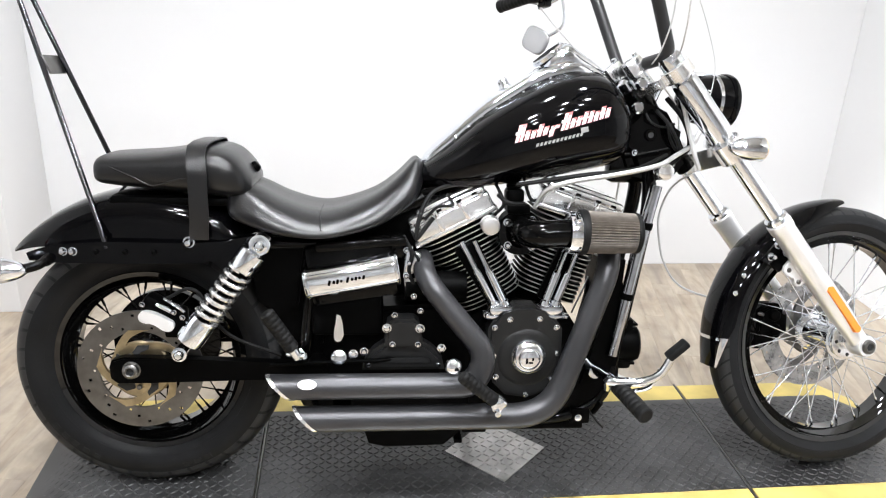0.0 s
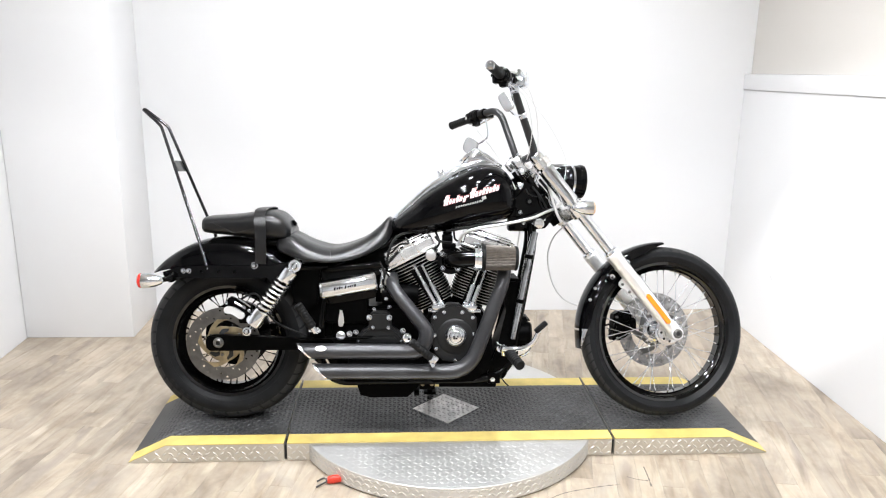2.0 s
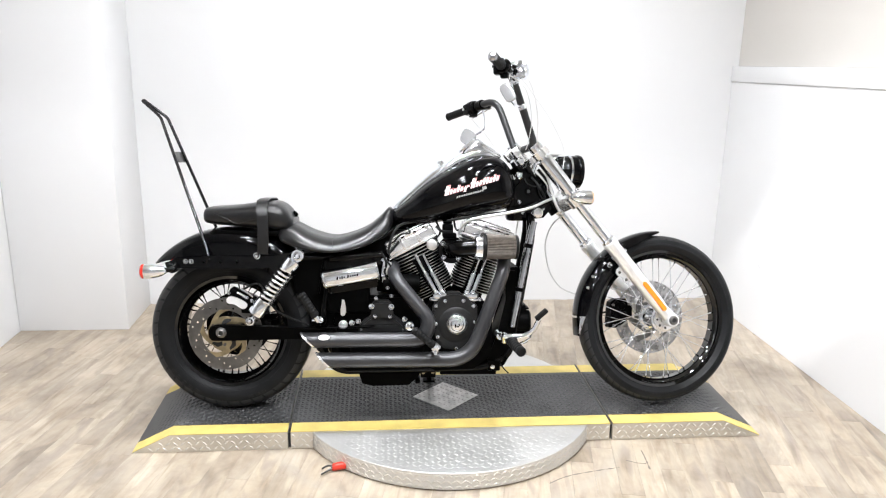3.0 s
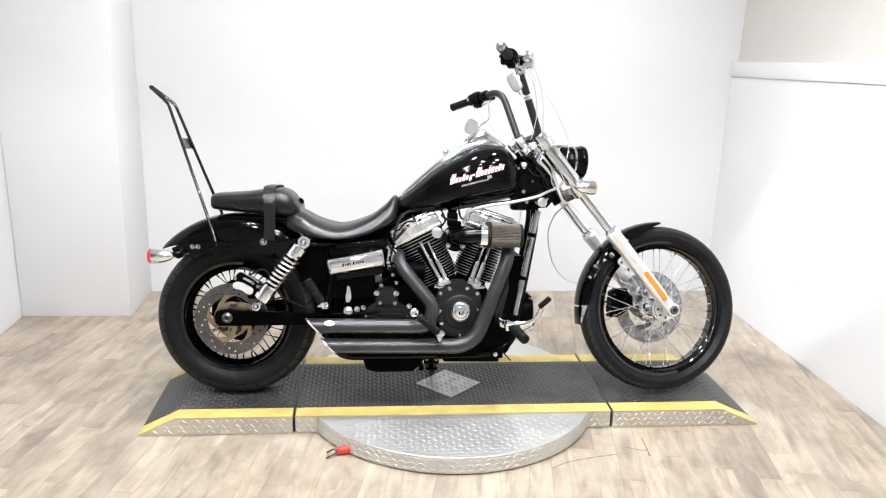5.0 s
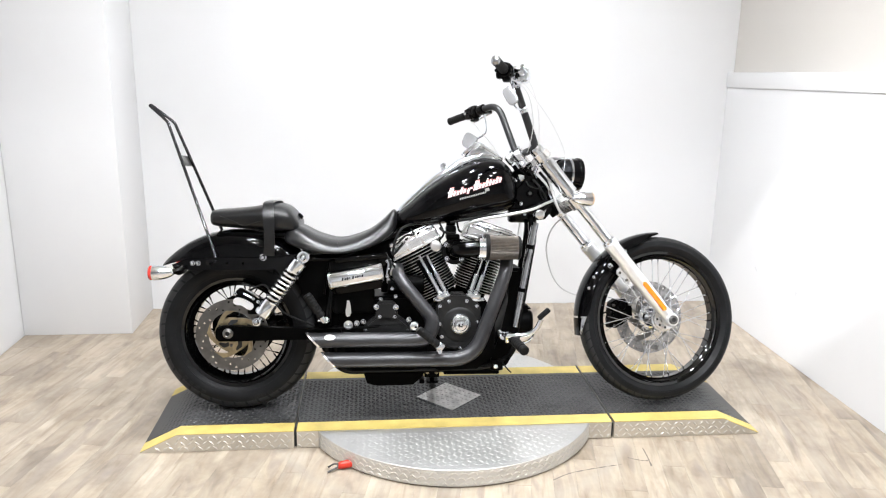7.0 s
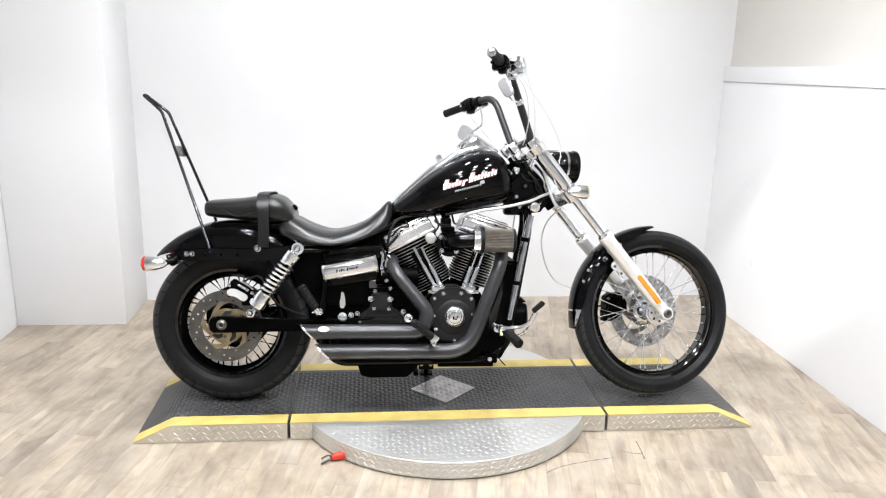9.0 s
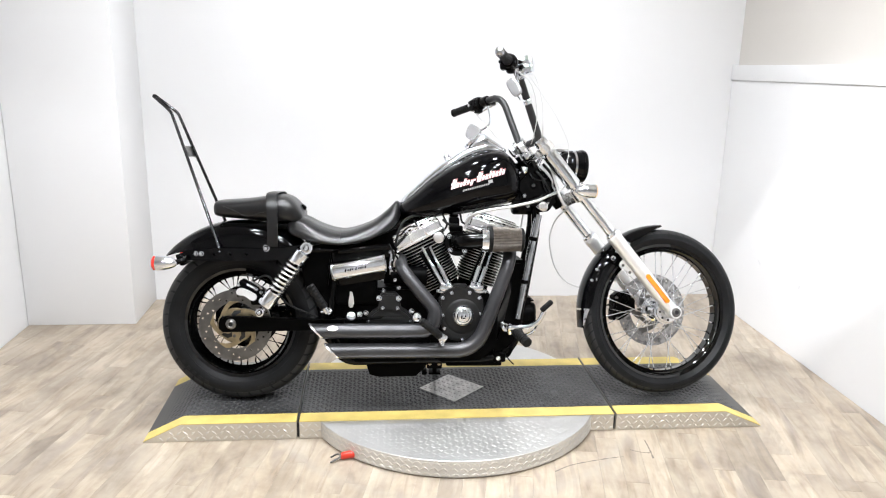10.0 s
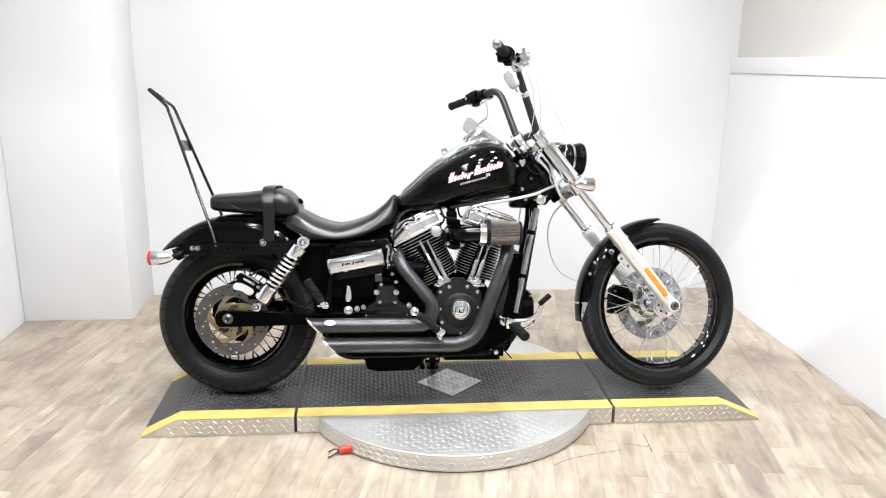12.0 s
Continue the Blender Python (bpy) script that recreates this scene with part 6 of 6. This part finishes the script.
bR, bL = V((BAR[1].x, -BAR[1].y, BAR[1].z)), BAR[1]
cable("throttle_cable", [(0.995, -0.30, 1.235), (1.07, -0.27, 1.19), (1.115, -0.20, 1.10), (1.122, -0.135, 1.02), (1.135, -0.03, 0.97), (1.15, -0.02, 0.90)], 0.0018, GREYHOSE, "clear-sheathed throttle cable", STEER)
cable("brake_hose", [(1.03, -0.29, 1.235), (1.075, -0.29, 1.22), (1.115, -0.26, 1.13), (1.140, -0.19, 1.02), (1.165, -0.07, 0.97), (1.22, -0.05, 0.90), (1.25, 0.0, 0.80)], 0.0019, HOSE, "braided brake hose", STEER)
cable("idle_cable", [(1.010, -0.27, 1.232), (1.060, -0.26, 1.225), (1.111, -0.24, 1.175), (1.192, -0.18, 1.105), (1.262, -0.12, 1.022), (1.278, -0.10, 0.973), (1.270, -0.08, 0.904), (1.235, -0.06, 0.872)], 0.0011, GREYHOSE, "thin grey cable bowing forward of the bar", STEER)
cable("clutch_cable", [(0.985, 0.31, 1.23), (1.04, 0.30, 1.16), (1.09, 0.22, 1.06), (1.12, 0.16, 0.95), (1.16, 0.10, 0.83), (1.13, 0.12, 0.60), (1.05, 0.14, 0.40)], 0.0024, HOSE, "braided clutch cable", STEER)
cable("front_brake_hose", [(1.325, 0.04, 0.765), (1.284, 0.09, 0.712), (1.262, 0.10, 0.651), (1.261, 0.10, 0.598), (1.285, 0.10, 0.510), (1.340, 0.10, 0.445), (1.47, 0.11, 0.400)], 0.0028, GREYHOSE, "thin grey front brake hose looping down to the caliper")
cable("wiring_loom", [(1.19, -0.05, 0.93), (1.22, -0.075, 0.88), (1.24, -0.07, 0.82), (1.20, -0.05, 0.78)], 0.006, RUBBER, "black wiring loom at the steering head", STEER)
cable("wiring_loom", [(1.16, -0.06, 0.90), (1.18, -0.09, 0.86), (1.21, -0.08, 0.80), (1.18, -0.05, 0.76)], 0.0045, RUBBER, "black wiring loom at the steering head", STEER)
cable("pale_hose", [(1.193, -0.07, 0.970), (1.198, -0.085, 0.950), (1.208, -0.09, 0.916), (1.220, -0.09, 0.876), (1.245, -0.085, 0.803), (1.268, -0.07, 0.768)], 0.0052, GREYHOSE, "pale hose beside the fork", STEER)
part("horn_cover", lathe([(0, 0.012), (0.012, 0.0115), (0.018, 0.009), (0.020, 0.004), (0.020, -0.02), (0, -0.02)], (1.192, -0.086, 0.772), (0, -1, 0), 28), POLISHED, bike, "round chrome horn cover")
neck = part("neck_gusset", plate([(1.103, 0.893), (1.110, 0.850), (1.107, 0.800), (1.125, 0.756), (1.170, 0.744), (1.222, 0.750), (1.252, 0.786), (1.246, 0.824), (1.228, 0.862), (1.200, 0.904), (1.164, 0.920), (1.124, 0.924)], -0.066, 0.066, 0.022), GLOSSBLK, frame_part, "gloss black steering neck")
part("lock_ring", lathe([(0.007, 0.0), (0.012, 0.0), (0.014, 0.003), (0.014, 0.008), (0.007, 0.008)], (1.156, -0.073, 0.853), (0, 1, 0), 24, True), GLOSSBLK, neck)
part("lock_bore", lathe([(0, 0), (0.0072, 0), (0.0072, 0.004), (0, 0.004)], (1.156, -0.071, 0.853), (0, 1, 0), 20), GAP, neck)
for x, z, y in ((1.122, 0.812, -0.070), (1.136, 0.772, -0.069), (1.214, 0.786, -0.070), (1.176, 0.770, -0.070)):
    bolt(x, z, y, neck, 0.0055, 0.006, CHROME, "neck_bolt")
cable("switch_wire", [(1.166, -0.075, 0.905), (1.186, -0.088, 0.880), (1.196, -0.086, 0.846), (1.214, -0.080, 0.822), (1.236, -0.075, 0.818)], 0.0035, RUBBER, "black wire at the steering neck")
cable("switch_wire", [(1.140, -0.072, 0.900), (1.150, -0.085, 0.882), (1.178, -0.082, 0.872), (1.206, -0.080, 0.880)], 0.003, RUBBER, "black wire at the steering neck")
for x, z in ((1.118, 0.912), (1.122, 0.965)):
    part("ignition_nut", lathe([(0, 0.014), (0.010, 0.013), (0.014, 0.008), (0.014, 0), (0, 0)], (x, -0.075, z), (0, -1, 0.2), 20), CHROME, bike)

# headlight and front signals
HL = V((1.318, 0, 0.932))
HM = STEER @ Matrix.Translation(HL) @ Matrix.Scale(0.92, 4) @ Matrix.Translation(-HL)
FWD = V((1, 0, -0.03)).normalized()
headlight = part("headlight", lathe([(0, -0.078), (0.018, -0.076), (0.040, -0.062), (0.056, -0.038), (0.065, -0.005), (0.068, 0.028), (0.0685, 0.050), (0.062, 0.052), (0.060, 0.040), (0, 0.03)], HL, FWD, 48), PAINT, bike, "gloss black bullet headlight shell", m=HM)
part("trim_ring", lathe([(0.060, 0.044), (0.0705, 0.046), (0.0725, 0.053), (0.070, 0.064), (0.062, 0.067), (0.060, 0.060)], HL, FWD, 48, True), PAINT, headlight, "black trim ring", m=HM)
part("chrome_band", lathe([(0.0665, 0.006), (0.0695, 0.007), (0.0698, 0.016), (0.068, 0.017)], HL, FWD, 48, True), CHROME, headlight, m=HM)
part("lens", lathe([(0.061, 0.058), (0.052, 0.068), (0.030, 0.075), (0, 0.078), (0, 0.050), (0.061, 0.050)], HL, FWD, 48), LENS, headlight, "clear glass lens", m=HM)
part("reflector_bowl", lathe([(0.060, 0.049), (0.04, 0.015), (0.015, -0.005), (0, -0.006)], HL, FWD, 48), CHROME, headlight, m=HM)
part("headlight_bracket", join(box(HL.x - 0.05, 0, HL.z + 0.065, 0.09, 0.03, 0.012, 0.003), tube(curve([HL + V((-0.10, 0, 0.06)), HL + V((-0.13, 0, 0.03)), HL + V((-0.15, 0, -0.01))]), 0.010, 10)), CHROME, headlight, m=HM)
for side in (-1, 1):
    sig = bullet("turn_signal", along(0.606, side * 0.178, 0.006), (1, 0, -0.02), PALELENS, "pale amber lens", STEER, bike)
    part("signal_stalk", tube(curve([along(0.618, side * 0.176, 0.0), along(0.616, side * 0.155, 0.006), along(0.615, side * 0.120, 0.004)]), 0.0085, 10), CHROME, sig, m=STEER)

# front fender
front_fender = fender("front_fender", FRONT, lambda t: 0.353, 90, 190, 0.060, 0.034, STEER, PAINT, "gloss black narrow front fender", tail=0.20)
# the trim's dark reflection is put into its shape: middle left as black paint
for share, strip in (((0.872, 0.884), False), ((0.872, 0.995), True)):
    fender("fender_trim", FRONT, lambda t: 0.353, 90, 190, 0.060, 0.034, STEER, CHROME, "chrome trim at the fender's end", 10, 0.002, front_fender, share, 0.0016, 0.20, strip)
for s in (-1, 1):
    part("fender_bracket", plate([(FRONT.x + 0.332 * math.cos(radians(a)), FRONT.z + 0.332 * math.sin(radians(a))) for a in (118, 125, 133, 141)] + [(FRONT.x + 0.272 * math.cos(radians(a)), FRONT.z + 0.272 * math.sin(radians(a))) for a in (139, 128)], s * 0.0655 - 0.004, s * 0.0655 + 0.004, 0.002), PAINT, front_fender, m=STEER)
for a, r in ((122, 0.322), (131, 0.326), (137, 0.318), (130, 0.296)):
    bolt(FRONT.x + r * math.cos(radians(a)), FRONT.z + r * math.sin(radians(a)), -0.071, front_fender, 0.008, 0.014, CHROME, "fender_bolt", STEER)
for a in (150, 158):
    bolt(FRONT.x + 0.345 * math.cos(radians(a)), FRONT.z + 0.345 * math.sin(radians(a)), -0.0635, front_fender, 0.005, 0.004, CHROME, "fender_bolt", STEER)
CALIPER = FRONT + V((-0.138, 0, 0.020))
shape = [(-0.036, 0.045), (-0.012, 0.060), (0.028, 0.058), (0.045, 0.032), (0.048, -0.010), (0.034, -0.034), (0.004, -0.042), (-0.012, -0.060), (-0.042, -0.059), (-0.048, -0.042), (-0.034, -0.024), (-0.041, 0.010)]
fc = part("front_caliper", join(
    plate([(CALIPER.x + x, CALIPER.z + z) for x, z in shape], 0.046, 0.100, 0.007),
    plate([(CALIPER.x + 0.86 * x + 0.004, CALIPER.z + 0.62 * z + 0.012) for x, z in shape], 0.038, 0.050, 0.004),
    box(CALIPER.x + 0.042, 0.070, CALIPER.z + 0.006, 0.040, 0.030, 0.060, 0.008)), MATT, bike, "black front brake caliper", m=STEER)
for x, z in ((0.006, 0.030), (0.010, -0.008)):
    part("piston_cap", lathe([(0, 0.010), (0.011, 0.010), (0.014, 0.008), (0.016, 0.003), (0.016, 0), (0, 0)], CALIPER + V((x, 0.038, z)), (0, -1, 0), 24), MATT, fc, m=STEER)
for x, z in ((-0.030, 0.034), (-0.028, -0.050), (0.036, 0.036)):
    part("caliper_bolt", rod(CALIPER + V((x, 0.05, z)), CALIPER + V((x, 0.034, z)), 0.005, 10), STEEL, fc, m=STEER)
part("banjo_fitting", tube(curve([CALIPER + V((-0.036, 0.060, -0.010)), CALIPER + V((-0.055, 0.060, 0.004)), CALIPER + V((-0.070, 0.062, 0.002)), CALIPER + V((-0.080, 0.066, 0.018))]), 0.004, 8), RUBBER, fc, m=STEER)

# ---- floor planks, laid on the skew ----


def clipped(poly, x0, x1, y0, y1):
    for axis, bound, sign in ((0, x0, 1), (0, x1, -1), (1, y0, 1), (1, y1, -1)):
        out = []
        for a, b in zip(poly, poly[1:] + poly[:1]):
            ia, ib = sign * (a[axis] - bound) >= 0, sign * (b[axis] - bound) >= 0
            if ia:
                out.append(a)
            if ia != ib:
                t = (bound - a[axis]) / (b[axis] - a[axis])
                out.append((a[0] + t * (b[0] - a[0]), a[1] + t * (b[1] - a[1])))
        poly = out
        if not poly:
            break
    return poly


random.seed(11)
PW, PL = 0.080, 0.62
cu, su = math.cos(PLANK_TURN), math.sin(PLANK_TURN)
count = 0
for j in range(-74, 76):
    shift = random.random() * PL
    for i in range(-12, 13):
        u0, v0 = i * PL + shift, j * PW
        g = 0.0002
        corners = [(u0 + g, v0 + g), (u0 + PL - g, v0 + g), (u0 + PL - g, v0 + PW - g), (u0 + g, v0 + PW - g)]
        quad = clipped([(u * cu - v * su, u * su + v * cu) for u, v in corners], X0 + 0.004, X1 - 0.004, -1.1, Y1 - 0.004)
        if len(quad) < 3:
            continue
        area = abs(sum(a[0] * b[1] - b[0] * a[1] for a, b in zip(quad, quad[1:] + quad[:1]))) / 2
        if area < 0.0015:
            continue
        bm = loft([[V((x, y, -0.004)) for x, y in quad], [V((x, y, -0.0006)) for x, y in quad], [V((x + (cx - x) * 0.0016, y + (cy - y) * 0.0016, 0.0)) for x, y in quad for cx, cy in [(sum(p[0] for p in quad) / len(quad), sum(p[1] for p in quad) / len(quad))]]])
        count += 1
        part("plank", bm, WOOD, floor, sharp=20)
# the rest of the floor, out in the showroom, as one sheet of planks
rest_v, rest_f = [], []
for j in range(-93, 106):
    shift = random.random() * PL
    for i in range(-14, 10):
        u0, v0 = i * PL + shift, j * PW
        corners = [(u0 + 0.0004, v0 + 0.0004), (u0 + PL - 0.0004, v0 + 0.0004), (u0 + PL - 0.0004, v0 + PW - 0.0004), (u0 + 0.0004, v0 + PW - 0.0004)]
        quad = clipped([(u * cu - v * su, u * su + v * cu) for u, v in corners], SX0, SX1, SY0, -1.1008)
        if len(quad) < 3:
            continue
        k = len(rest_v)
        rest_v += [(x, y, 0.0) for x, y in quad] + [(x, y, -0.004) for x, y in quad]
        n = len(quad)
        rest_f += [tuple(range(k, k + n))] + [(k + a, k + n + a, k + n + (a + 1) % n, k + (a + 1) % n) for a in range(n)]
rest = bpy.data.meshes.new("far_planks")
rest.from_pydata(rest_v, [], rest_f)
rest.materials.append(WOOD)
rest_ob = tagged(new("far_planks", rest), kind="stuff")
rest_ob.parent = floor
# scratches in the floor by the turntable
for pts in ([(0.92, -0.285), (0.99, -0.245), (1.10, -0.215), (1.197, -0.197)], [(1.316, -0.084), (1.312, -0.14), (1.303, -0.216)], [(1.235, -0.150), (1.27, -0.17), (1.303, -0.178)]):
    line = curve([(x, y, 0.0) for x, y in pts], 5)
    side = [V((-(b - a).y, (b - a).x, 0)).normalized() * (0.0022 + 0.0014 * math.sin(3.0 * i)) for i, (a, b) in enumerate(zip(line, line[1:] + line[-1:]))]
    side[-1] = side[-2]
    bm = bmesh.new()
    left = [bm.verts.new(p + s + V((0, 0, 0.0004))) for p, s in zip(line, side)]
    right = [bm.verts.new(p - s + V((0, 0, 0.0004))) for p, s in zip(line, side)]
    for a, b, c, d in zip(left, left[1:], right[1:], right):
        bm.faces.new((a, b, c, d))
    part("floor_scratch", bm, SCRATCH, floor, "dark scratch in the floor")
